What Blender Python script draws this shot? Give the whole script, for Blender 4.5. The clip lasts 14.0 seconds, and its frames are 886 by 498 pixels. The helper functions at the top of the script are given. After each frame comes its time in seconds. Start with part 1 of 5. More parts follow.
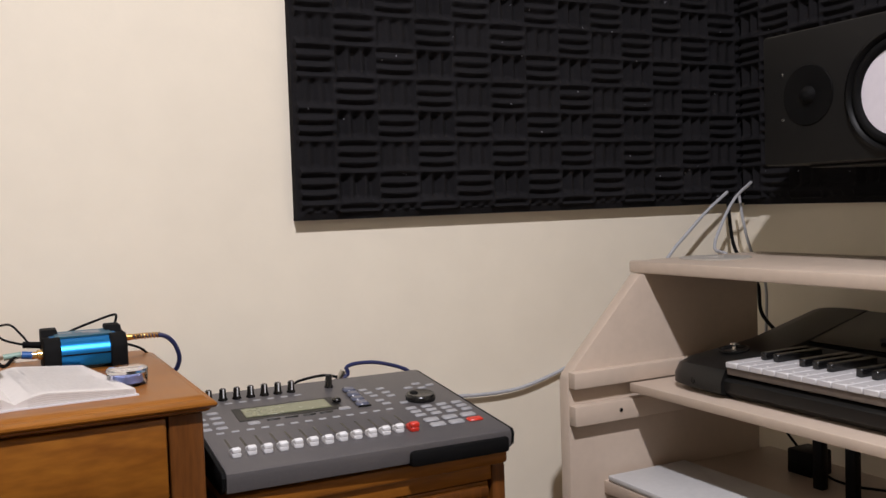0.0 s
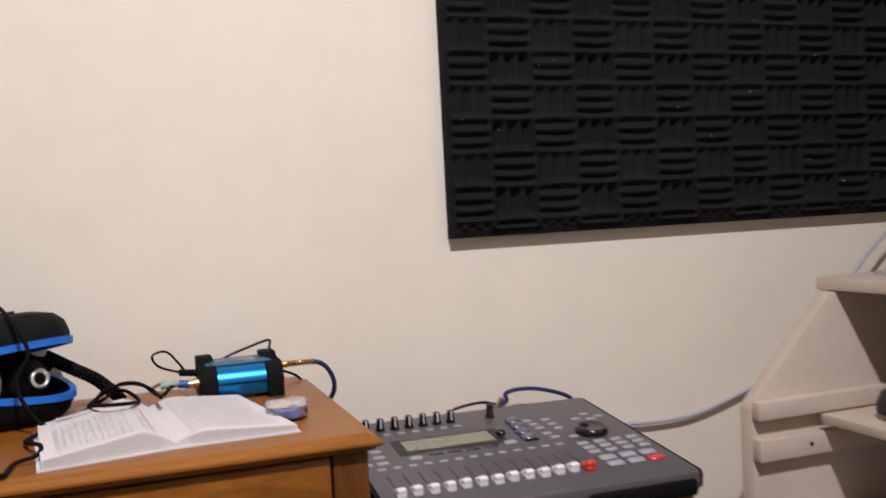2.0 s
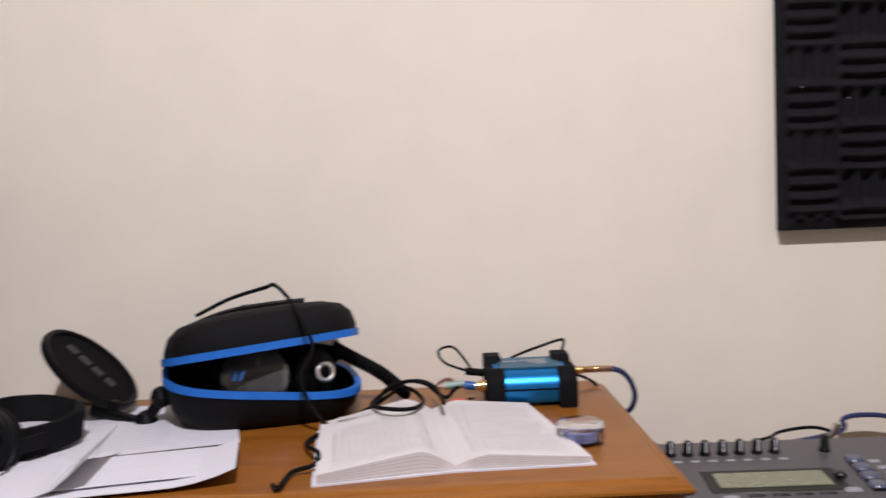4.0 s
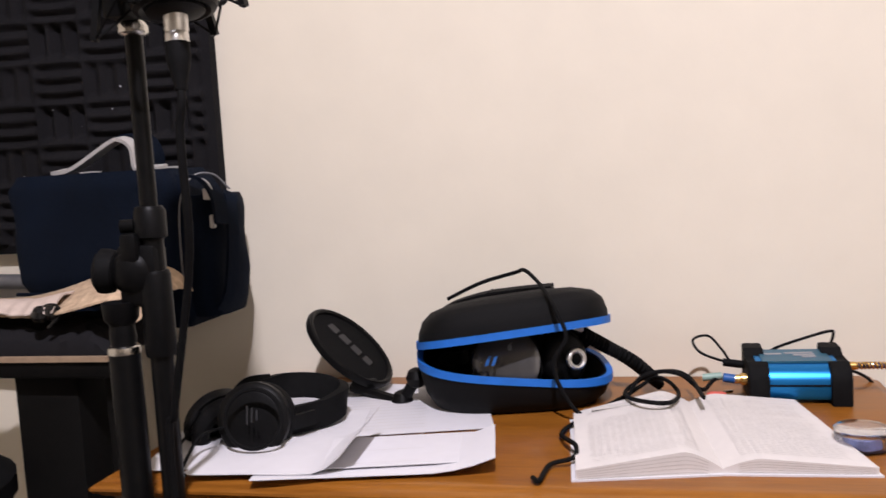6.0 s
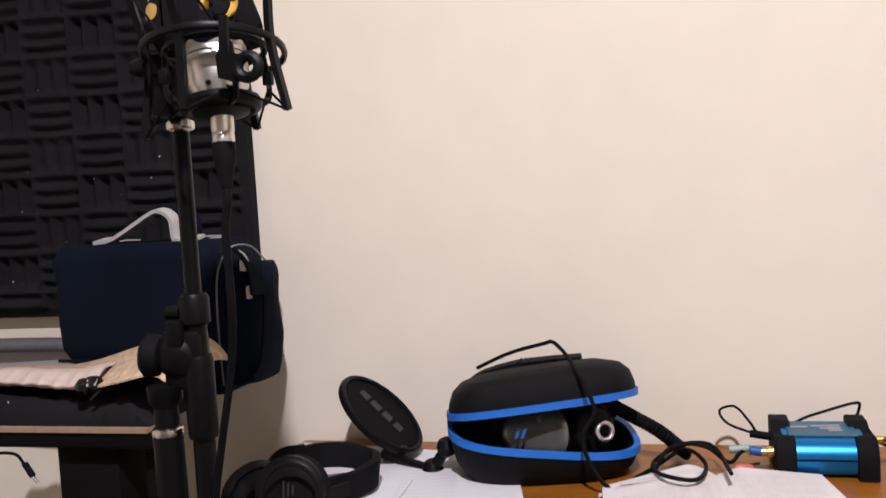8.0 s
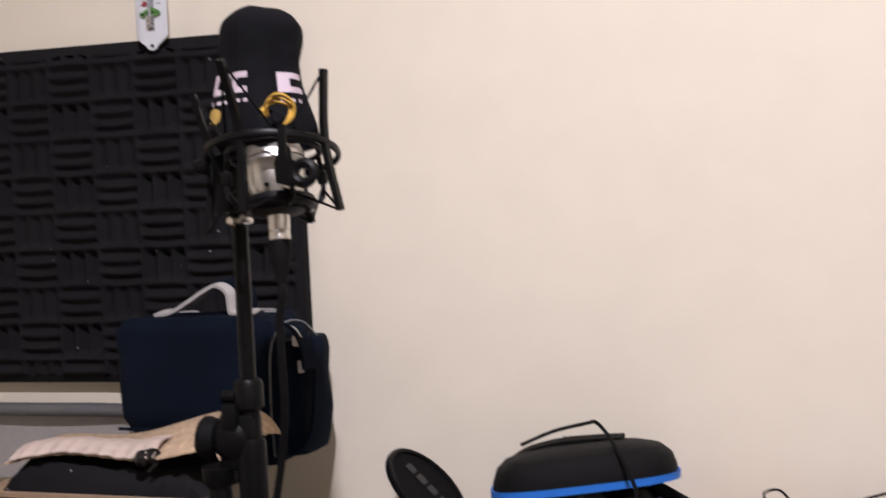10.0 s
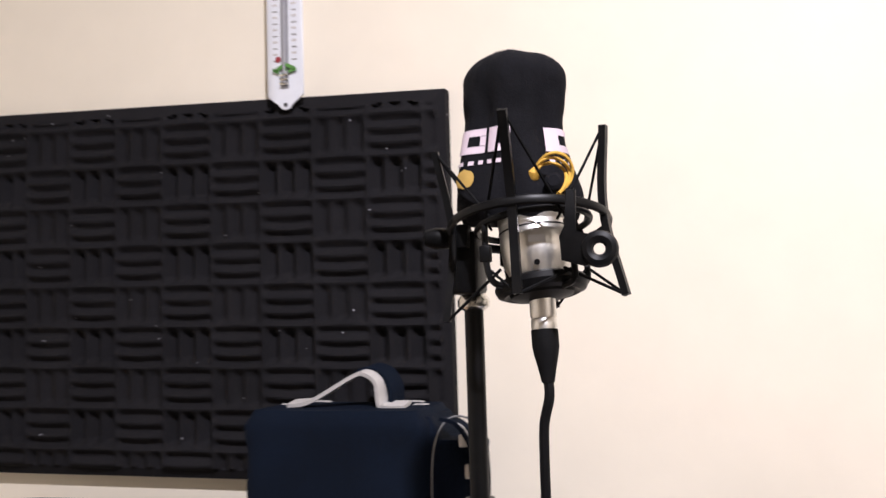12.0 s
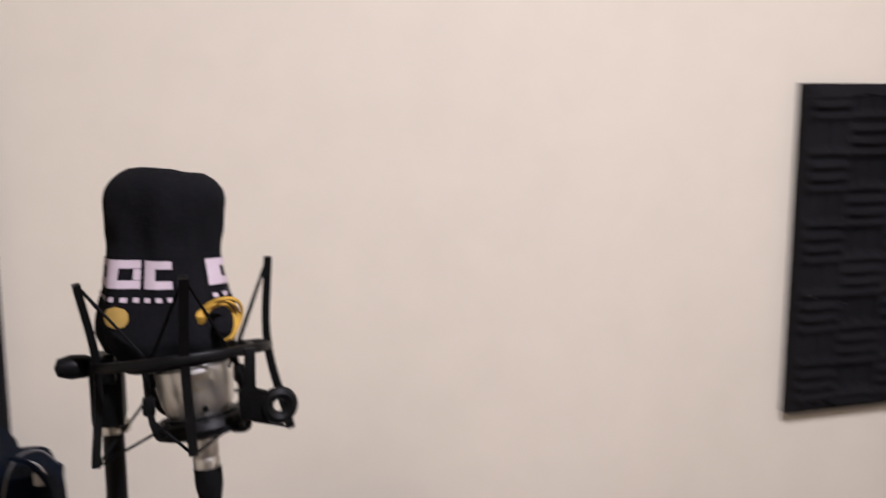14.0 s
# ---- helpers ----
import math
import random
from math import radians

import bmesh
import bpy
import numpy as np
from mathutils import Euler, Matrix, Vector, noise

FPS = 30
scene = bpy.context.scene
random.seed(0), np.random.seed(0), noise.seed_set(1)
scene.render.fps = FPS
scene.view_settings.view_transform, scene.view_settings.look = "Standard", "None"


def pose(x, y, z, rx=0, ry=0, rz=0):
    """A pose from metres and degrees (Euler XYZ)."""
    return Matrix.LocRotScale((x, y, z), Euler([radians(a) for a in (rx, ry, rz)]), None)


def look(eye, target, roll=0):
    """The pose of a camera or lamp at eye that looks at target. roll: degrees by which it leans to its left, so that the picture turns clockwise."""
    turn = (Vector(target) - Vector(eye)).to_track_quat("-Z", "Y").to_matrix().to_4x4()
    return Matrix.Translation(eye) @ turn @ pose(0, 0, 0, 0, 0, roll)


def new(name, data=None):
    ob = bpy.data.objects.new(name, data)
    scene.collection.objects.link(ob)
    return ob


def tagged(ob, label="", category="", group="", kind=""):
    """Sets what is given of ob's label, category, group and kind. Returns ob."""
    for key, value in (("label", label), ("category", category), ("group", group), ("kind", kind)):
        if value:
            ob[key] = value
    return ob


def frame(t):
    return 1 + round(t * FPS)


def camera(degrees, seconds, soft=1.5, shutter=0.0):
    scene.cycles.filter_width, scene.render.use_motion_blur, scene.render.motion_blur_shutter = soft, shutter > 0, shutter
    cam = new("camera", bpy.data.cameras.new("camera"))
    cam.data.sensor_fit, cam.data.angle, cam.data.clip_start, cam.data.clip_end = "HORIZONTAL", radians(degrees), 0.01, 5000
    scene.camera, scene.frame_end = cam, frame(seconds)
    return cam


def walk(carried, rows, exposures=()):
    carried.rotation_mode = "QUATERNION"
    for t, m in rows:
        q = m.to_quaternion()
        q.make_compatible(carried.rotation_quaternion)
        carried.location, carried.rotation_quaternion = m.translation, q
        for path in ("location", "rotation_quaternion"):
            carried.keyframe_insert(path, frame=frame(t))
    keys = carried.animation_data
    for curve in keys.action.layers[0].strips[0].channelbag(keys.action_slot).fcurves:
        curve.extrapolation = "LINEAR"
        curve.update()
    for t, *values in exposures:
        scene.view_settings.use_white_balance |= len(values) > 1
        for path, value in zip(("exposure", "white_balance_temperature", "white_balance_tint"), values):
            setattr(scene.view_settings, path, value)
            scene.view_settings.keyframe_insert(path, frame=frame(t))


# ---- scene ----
cam = camera(52.3, 14.0, shutter=0.7)
PATH = [
    (0, (0.022, 0.329, 0.979), (0.935, 2.105, 0.877), -1.9),
    (0.5, (0.019, 0.333, 0.978), (0.915, 2.118, 0.866), -1.9),
    (1, (0.012, 0.348, 0.98), (0.825, 2.171, 0.857), -2.6),
    (1.5, (0.006, 0.374, 0.985), (0.74, 2.23, 0.864), -2.7),
    (2, (0.009, 0.439, 0.995), (0.675, 2.323, 0.919), -3.0),
    (2.5, (0.026, 0.505, 1.0), (0.614, 2.416, 0.946), -2.9),
    (3, (0.033, 0.536, 1.01), (0.463, 2.489, 0.975), -2.1),
    (3.5, (0.031, 0.573, 1.026), (0.295, 2.552, 0.912), -2.0),
    (4, (0.033, 0.584, 1.03), (0.057, 2.579, 0.893), -2.3),
    (4.2, (0.035, 0.585, 1.025), (-0.009, 2.58, 0.889), -2.5),
    (6.3, (-0.004, 0.601, 1.061), (-0.492, 2.532, 0.871), -3.6),
    (6.5, (-0.002, 0.6, 1.067), (-0.497, 2.529, 0.88), -3.7),
    (7, (0.0, 0.593, 1.077), (-0.493, 2.525, 0.91), -3.5),
    (7.5, (0.0, 0.583, 1.09), (-0.503, 2.512, 0.939), -3.4),
    (7.7, (-0.005, 0.58, 1.097), (-0.507, 2.511, 0.957), -3.5),
    (9.8, (0.016, 0.556, 1.14), (-0.568, 2.469, 1.116), -2.9),
    (10, (0.012, 0.55, 1.149), (-0.596, 2.455, 1.132), -3.0),
    (10.5, (-0.022, 0.553, 1.17), (-0.702, 2.433, 1.219), -2.5),
    (11, (-0.08, 0.554, 1.172), (-0.752, 2.436, 1.263), -1.5),
    (11.5, (-0.151, 0.571, 1.179), (-0.865, 2.436, 1.285), -2.2),
    (12, (-0.235, 0.617, 1.168), (-0.827, 2.521, 1.32), -1.7),
    (12.5, (-0.276, 0.678, 1.225), (-0.718, 2.625, 1.333), -0.7),
    (13, (-0.296, 0.727, 1.335), (-0.611, 2.702, 1.334), -1.2),
    (13.5, (-0.299, 0.697, 1.36), (-0.207, 2.691, 1.243), -0.5),
    (14, (-0.369, 0.634, 1.401), (0.188, 2.53, 1.095), -0.1),
]
EXPO = [
    (0.0, -0.27, 6650, 7.5), (0.5, -0.38, 6650, 8.0), (1.5, -0.17, 6550, 10.5), (2.0, -0.30, 6500, 11.5), (2.5, -0.42, 6450, 12.5), (3.0, -0.18, 6400, 12.5), (3.5, -0.27, 6400, 12.5), (4.0, -0.34, 6400, 12.5),
    (6.5, -0.09, 6550, 13.5), (7.5, -0.13, 6550, 13.5), (10.0, -0.21, 6500, 13.5), (11.0, -0.13, 6500, 13.5), (12.0, 0.26, 6420, 11.5), (12.5, 0.31, 6480, 11.5), (13.0, 0.16, 6400, 12.5), (13.5, -0.12, 6400, 12.5), (14.0, -0.47, 6400, 13.0),
]
walk(cam, [(t, look(eye, target, roll)) for t, eye, target, roll in PATH], EXPO)

# ---------------------------------------------------------------- light
world = bpy.data.worlds.new("room_world")
world.use_nodes = True
world.node_tree.nodes["Background"].inputs[0].default_value = (1.0, 0.95, 0.9, 1)
world.node_tree.nodes["Background"].inputs[1].default_value = 0.02
scene.world = world


def lamp(name, at, target, size, watts, colour):
    d = bpy.data.lights.new(name, "AREA")
    d.shape, d.size, d.energy, d.color = "DISK", size, watts, colour
    ob = new(name, d)
    ob.matrix_world = look(at, target)
    return ob


lamp("ceiling_light", (0.14, 0.22, 2.52), (0.14, 0.26, 0.0), 0.08, 66, (1.0, 0.965, 1.065))

# ---------------------------------------------------------------- materials


def mat(name, base, rough=0.5, metal=0.0, vary=0.12, scale=6.0, fine=90.0, bump=0.0, bump_scale=200.0, stretch=(1, 1, 1), spec=0.5, second=None, amount=0.5, coat=0.0, piece=0.0):
    m = bpy.data.materials.new(name)
    m.use_nodes = True
    t = m.node_tree
    n, l = t.nodes, t.links
    b = n["Principled BSDF"]
    b.inputs["Roughness"].default_value = rough
    b.inputs["Metallic"].default_value = metal
    b.inputs["Specular IOR Level"].default_value = spec
    b.inputs["Coat Weight"].default_value = coat
    co = n.new("ShaderNodeTexCoord")
    mp = n.new("ShaderNodeMapping")
    mp.inputs["Scale"].default_value = stretch
    l.new(co.outputs["Object"], mp.inputs[0])
    big = n.new("ShaderNodeTexNoise")
    big.inputs["Scale"].default_value, big.inputs["Detail"].default_value = scale, 5
    small = n.new("ShaderNodeTexNoise")
    small.inputs["Scale"].default_value, small.inputs["Detail"].default_value = fine, 3
    l.new(mp.outputs[0], big.inputs["Vector"]), l.new(mp.outputs[0], small.inputs["Vector"])
    add = n.new("ShaderNodeMath")
    add.operation = "MULTIPLY_ADD"
    add.inputs[1].default_value = 0.5
    l.new(small.outputs[0], add.inputs[0])
    half = n.new("ShaderNodeMath")
    half.operation = "MULTIPLY"
    half.inputs[1].default_value = 0.5
    l.new(big.outputs[0], half.inputs[0]), l.new(half.outputs[0], add.inputs[2])
    ramp = n.new("ShaderNodeValToRGB")
    ramp.color_ramp.elements[0].position, ramp.color_ramp.elements[1].position = 0.32, 0.68
    other = second if second else tuple(c * (1 - 2 * vary) for c in base)
    ramp.color_ramp.elements[0].color = (*other, 1)
    ramp.color_ramp.elements[1].color = (*(min(c * (1 + vary * 0.5), 1) for c in base), 1)
    l.new(add.outputs[0], ramp.inputs[0])
    out = ramp.outputs[0]
    if piece:
        info = n.new("ShaderNodeObjectInfo")
        hsv = n.new("ShaderNodeHueSaturation")
        rng = n.new("ShaderNodeMapRange")
        rng.inputs[3].default_value, rng.inputs[4].default_value = 1 - piece, 1 + piece
        l.new(info.outputs["Random"], rng.inputs[0]), l.new(rng.outputs[0], hsv.inputs["Value"])
        l.new(out, hsv.inputs["Color"])
        out = hsv.outputs[0]
    l.new(out, b.inputs["Base Color"])
    if bump:
        bt = n.new("ShaderNodeTexNoise")
        bt.inputs["Scale"].default_value, bt.inputs["Detail"].default_value = bump_scale, 4
        l.new(mp.outputs[0], bt.inputs["Vector"])
        bp = n.new("ShaderNodeBump")
        bp.inputs["Strength"].default_value, bp.inputs["Distance"].default_value = bump, 0.002
        l.new(bt.outputs[0], bp.inputs["Height"]), l.new(bp.outputs[0], b.inputs["Normal"])
    rr = n.new("ShaderNodeMapRange")
    rr.inputs[3].default_value, rr.inputs[4].default_value = max(rough - 0.08, 0.02), min(rough + 0.1, 1)
    l.new(add.outputs[0], rr.inputs[0]), l.new(rr.outputs[0], b.inputs["Roughness"])
    return m


WALL = mat("cream_wall_paint", (0.86, 0.79, 0.655), 0.62, vary=0.025, scale=1.6, fine=14, bump=0.12, bump_scale=60, spec=0.3)
# dim colour for the unseen south wall, chosen to weaken bounced light
DIMWALL = mat("bounce_cutting_wall", (0.46, 0.41, 0.33), 0.7, vary=0.04, scale=1.6, fine=14)
CEIL = mat("white_ceiling_paint", (0.70, 0.68, 0.64), 0.8, vary=0.02, scale=2, fine=20)
FLOOR = mat("grey_floor_tile", (0.12, 0.10, 0.085), 0.4, vary=0.1, scale=3, fine=40)
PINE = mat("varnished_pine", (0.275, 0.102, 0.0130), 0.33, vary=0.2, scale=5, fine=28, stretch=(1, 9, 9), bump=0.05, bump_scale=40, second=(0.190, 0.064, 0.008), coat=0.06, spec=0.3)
PINE_D = mat("darker_varnished_pine", (0.275, 0.102, 0.0120), 0.34, vary=0.2, scale=7, fine=28, stretch=(1, 2.2, 4), bump=0.05, bump_scale=40, second=(0.165, 0.053, 0.0060), coat=0.06, spec=0.3)
# same varnished pine, upright grain, with the shade of upright faces put into its colour
PINE_Z = mat("shaded_upright_pine", (0.135, 0.045, 0.0080), 0.33, vary=0.2, scale=5, fine=28, stretch=(9, 9, 1), bump=0.05, bump_scale=40, second=(0.070, 0.022, 0.0035), coat=0.06, spec=0.3)
CREAM = mat("cream_painted_board", (0.58, 0.475, 0.385), 0.42, vary=0.04, scale=4, fine=60, bump=0.05, bump_scale=120)
GREYMETAL = mat("grey_recorder_case", (0.112, 0.106, 0.110), 0.38, 0.25, vary=0.08, scale=9, fine=300, bump=0.06, bump_scale=900)
DARKPL = mat("black_plastic", (0.0048, 0.0048, 0.0051), 0.42, spec=0.13, vary=0.25, scale=20, fine=300, bump=0.05, bump_scale=700)
SOFTBL = mat("black_rubber", (0.0058, 0.0058, 0.0062), 0.7, spec=0.10, vary=0.25, scale=20, fine=200, bump=0.15, bump_scale=500)
FELT = mat("black_cloth", (0.007, 0.007, 0.009), 0.95, vary=0.3, scale=14, fine=400, bump=0.35, bump_scale=900, spec=0.15)
CASEFAB = mat("black_case_fabric", (0.006, 0.006, 0.0065), 0.62, vary=0.2, scale=12, fine=500, bump=0.4, bump_scale=1500, spec=0.13)
GUNGREY = mat("dark_grey_paint", (0.0095, 0.0095, 0.0090), 0.40, 0.1, vary=0.12, scale=9, fine=300, bump=0.05, bump_scale=900)
BLACKKEY = mat("black_key_plastic", (0.008, 0.008, 0.008), 0.22, vary=0.2)
WHITEKEY = mat("white_key_plastic", (0.62, 0.61, 0.62), 0.25, vary=0.04, piece=0.03)
WHITE = mat("white_plastic", (0.78, 0.78, 0.80), 0.35, vary=0.05)
LIGHTGREY = mat("light_grey_button", (0.32, 0.32, 0.335), 0.5, vary=0.06)
RED = mat("red_plastic", (0.62, 0.035, 0.02), 0.35, vary=0.1)
CORAL = mat("coral_plug", (0.72, 0.14, 0.10), 0.4, vary=0.1)
LCD = mat("green_grey_display", (0.22, 0.23, 0.145), 0.25, vary=0.05)
SMOKE = mat("smoky_key_cap", (0.10, 0.11, 0.16), 0.2, vary=0.1)
CHROME = mat("bright_metal", (0.75, 0.73, 0.68), 0.22, 1.0, vary=0.06, scale=30)
SATIN = mat("satin_nickel", (0.80, 0.78, 0.74), 0.36, 1.0, vary=0.06, scale=30, fine=300)
BRASS = mat("gold_plated_metal", (0.80, 0.52, 0.18), 0.25, 1.0, vary=0.08, scale=30)
BLUEMET = mat("blue_anodised_metal", (0.012, 0.20, 0.52), 0.30, 0.75, vary=0.08, scale=12, fine=300, stretch=(1, 12, 12))
BLUETOP = mat("teal_printed_metal", (0.022, 0.13, 0.21), 0.42, 0.4, vary=0.1, scale=12, fine=200)
BLUEZIP = mat("bright_blue_zip", (0.01, 0.16, 0.62), 0.5, vary=0.1, bump=0.3, bump_scale=700)
BLUELOGO = mat("blue_print", (0.01, 0.10, 0.35), 0.4, vary=0.1)
NAVYCAB = mat("navy_cable_jacket", (0.02, 0.03, 0.12), 0.45, vary=0.15)
GREYCAB = mat("grey_cable_jacket", (0.42, 0.43, 0.46), 0.5, vary=0.08)
NAVY = mat("navy_nylon", (0.0034, 0.0080, 0.0190), 0.85, vary=0.3, scale=9, fine=500, bump=0.5, bump_scale=1100, spec=0.12)
GREYWEB = mat("pale_grey_webbing", (0.52, 0.50, 0.48), 0.8, vary=0.1, fine=500, bump=0.3, bump_scale=900)
PAPER = mat("white_paper", (0.66, 0.65, 0.68), 0.8, vary=0.025, scale=8, fine=60)
BOOKPG = mat("book_paper", (0.66, 0.625, 0.60), 0.85, vary=0.03, scale=8, fine=90)
INK = mat("grey_print", (0.30, 0.29, 0.28), 0.85, vary=0.1)
PAGEEDGE = mat("shadowed_page_edge", (0.40, 0.365, 0.33), 0.9, vary=0.15)
PALEINK = mat("pale_print", (0.60, 0.57, 0.545), 0.85, vary=0.1)
TAN = mat("tan_suede", (0.58, 0.42, 0.28), 0.85, vary=0.28, scale=9, fine=120, bump=0.25, bump_scale=500)
TANEDGE = mat("raw_board_edge", (0.36, 0.25, 0.16), 0.8, vary=0.15, fine=120)
BLACKWOOD = mat("black_stained_board", (0.0042, 0.0038, 0.0035), 0.65, spec=0.12, vary=0.25, scale=8, fine=120)
TUBE = mat("black_tube_paint", (0.0050, 0.0050, 0.0052), 0.36, vary=0.2, spec=0.16)
CHAIRPAINT = mat("grey_chair_enamel", (0.36, 0.34, 0.33), 0.4, vary=0.06)
CHAIRTUBE = mat("dark_grey_enamel", (0.12, 0.12, 0.125), 0.35, vary=0.1)
GOLDPR = mat("gold_print", (0.50, 0.32, 0.08), 0.6, vary=0.12)
YELLOWCORD = mat("yellow_cord", (0.62, 0.36, 0.05), 0.7, vary=0.12, bump=0.4, bump_scale=900)
PRINT = mat("pale_pink_print", (0.60, 0.50, 0.55), 0.7, vary=0.05)
DIMPRINT = mat("dim_grey_print", (0.022, 0.022, 0.024), 0.6, vary=0.1)
ENAMEL = mat("white_enamel_plate", (0.74, 0.76, 0.80), 0.3, vary=0.03)
GREEN = mat("green_print", (0.10, 0.28, 0.06), 0.5, vary=0.15)
DARKRED = mat("dark_red_print", (0.30, 0.03, 0.04), 0.5, vary=0.15)
CONE = mat("white_speaker_cone", (0.74, 0.70, 0.76), 0.42, vary=0.03)
SILVERGREY = mat("silver_grey_cup", (0.15, 0.147, 0.147), 0.24, 0.7, vary=0.1, scale=25)
MINT = mat("mint_plug_sleeve", (0.28, 0.42, 0.36), 0.4, vary=0.1)

GLASS = bpy.data.materials.new("clear_plastic")
GLASS.use_nodes = True
g = GLASS.node_tree.nodes["Principled BSDF"]
g.inputs["Base Color"].default_value = (0.92, 0.93, 1.0, 1)
g.inputs["Transmission Weight"].default_value = 1.0
g.inputs["Roughness"].default_value = 0.05
g.inputs["IOR"].default_value = 1.3

# open-cell foam with pale dust specks
FOAM = mat("charcoal_foam", (0.0148, 0.0142, 0.0160), 0.95, vary=0.2, scale=10, fine=500, bump=0.35, bump_scale=900, spec=0.12)
t = FOAM.node_tree
vor = t.nodes.new("ShaderNodeTexVoronoi")
vor.inputs["Scale"].default_value = 34
co = t.nodes.new("ShaderNodeTexCoord")
t.links.new(co.outputs["Object"], vor.inputs["Vector"])
lt = t.nodes.new("ShaderNodeMath")
lt.operation, lt.inputs[1].default_value = "LESS_THAN", 0.038
t.links.new(vor.outputs["Distance"], lt.inputs[0])
mx = t.nodes.new("ShaderNodeMix")
mx.data_type = "RGBA"
src = t.nodes["Principled BSDF"].inputs["Base Color"].links[0].from_socket
t.links.new(lt.outputs[0], mx.inputs["Factor"]), t.links.new(src, mx.inputs["A"])
mx.inputs["B"].default_value = (0.5, 0.5, 0.55, 1)
t.links.new(mx.outputs["Result"], t.nodes["Principled BSDF"].inputs["Base Color"])

# ---------------------------------------------------------------- mesh helpers
PLACE = {}
OFF = Vector((0, 0, 0))


def thing(name, at, label, category, group="", kind="", turn=0.0):
    """An Empty at the base of a thing; its parts are written in world metres unless local=True."""
    ob = new(name)
    ob.empty_display_size = 0.05
    m = pose(*(Vector(at) + OFF), 0, 0, turn)
    ob.matrix_world = m
    PLACE[ob] = m
    return tagged(ob, label, category, group, kind)


def finish(name, bm, material, smooth=True):
    bmesh.ops.recalc_face_normals(bm, faces=bm.faces)
    me = bpy.data.meshes.new(name)
    bm.to_mesh(me)
    bm.free()
    me.materials.append(material)
    if smooth:
        for p in me.polygons:
            p.use_smooth = True
        me.set_sharp_from_angle(angle=radians(38))
    return me


def part(name, bm, material, parent, label="", local=False, at=None):
    """One mesh object under a thing or a part. at: a base point for its origin."""
    pm = PLACE[parent]
    if not local:
        bm.transform(pm.inverted() @ Matrix.Translation(OFF))
    ob = new(name, finish(name, bm, material))
    ob.parent = parent
    PLACE[ob] = pm.copy()
    return tagged(ob, label)


def solo(name, bm, material, at, label, category, group="", kind="", local=False):
    """A thing of one mesh, its origin at its base."""
    m = Matrix.Translation(Vector(at) + OFF)
    if not local:
        bm.transform(Matrix.Translation(at).inverted())
    ob = new(name, finish(name, bm, material))
    ob.matrix_world = m
    PLACE[ob] = m
    return tagged(ob, label, category, group, kind)


def B():
    return bmesh.new()


def box(bm, lo, hi, bevel=0.0, m=None, seg=2):
    """A block between two corners, edges rounded by bevel."""
    r = bmesh.ops.create_cube(bm, size=1.0)
    vs = r["verts"]
    lo, hi = Vector(lo), Vector(hi)
    for v in vs:
        v.co = Vector(((lo[i] + hi[i]) / 2 + v.co[i] * (hi[i] - lo[i]) for i in range(3)))
    if bevel:
        es = list({e for v in vs for e in v.link_edges})
        r = bmesh.ops.bevel(bm, geom=es, offset=bevel, segments=seg, profile=0.5, affect="EDGES")
        vs = list({v for f in r["faces"] for v in f.verts} | {v for v in vs if v.is_valid})
    if m is not None:
        bmesh.ops.transform(bm, matrix=m, verts=[v for v in vs if v.is_valid])
    return bm


def ring_pts(c, n, r, u, v):
    return [c + u * (r * math.cos(2 * math.pi * k / n)) + v * (r * math.sin(2 * math.pi * k / n)) for k in range(n)]


def skin(bm, rings, caps=True, closed=False):
    """Faces between rings of equal count."""
    rows = [[bm.verts.new(p) for p in r] for r in rings]
    n = len(rows[0])
    pairs = list(zip(rows, rows[1:]))
    if closed:
        pairs.append((rows[-1], rows[0]))
    for a, b in pairs:
        for k in range(n):
            bm.faces.new((a[k], a[(k + 1) % n], b[(k + 1) % n], b[k]))
    if caps and not closed:
        bm.faces.new(rows[0][::-1]), bm.faces.new(rows[-1])
    return bm


def lathe(bm, origin, axis, profile, n=24):
    """A turned shape: profile of (radius, distance along axis)."""
    axis = Vector(axis).normalized()
    u = axis.orthogonal().normalized()
    v = axis.cross(u)
    return skin(bm, [ring_pts(Vector(origin) + axis * h, n, max(r, 0.0002), u, v) for r, h in profile])


def rod(bm, a, b, r, r2=None, n=12):
    a, b = Vector(a), Vector(b)
    return lathe(bm, a, b - a, [(r, 0), (r if r2 is None else r2, (b - a).length)], n)


def smooth_path(points, steps=6):
    p = [Vector(q) for q in points]
    p = [2 * p[0] - p[1]] + p + [2 * p[-1] - p[-2]]
    out = []
    for i in range(1, len(p) - 2):
        for s in range(steps):
            k = s / steps
            out.append(0.5 * (2 * p[i] + (p[i + 1] - p[i - 1]) * k + (2 * p[i - 1] - 5 * p[i] + 4 * p[i + 1] - p[i + 2]) * k * k + (3 * p[i] - p[i - 1] - 3 * p[i + 1] + p[i + 2]) * k ** 3))
    out.append(p[-2])
    return out


def cable(bm, points, r, n=8, steps=6, straight=False):
    pts = [Vector(q) for q in points] if straight else smooth_path(points, steps)
    rings, u = [], None
    for i, q in enumerate(pts):
        d = (pts[min(i + 1, len(pts) - 1)] - pts[max(i - 1, 0)]).normalized()
        u = d.orthogonal().normalized() if u is None else (u - d * u.dot(d)).normalized()
        rings.append(ring_pts(q, n, r, u, d.cross(u)))
    return skin(bm, rings)


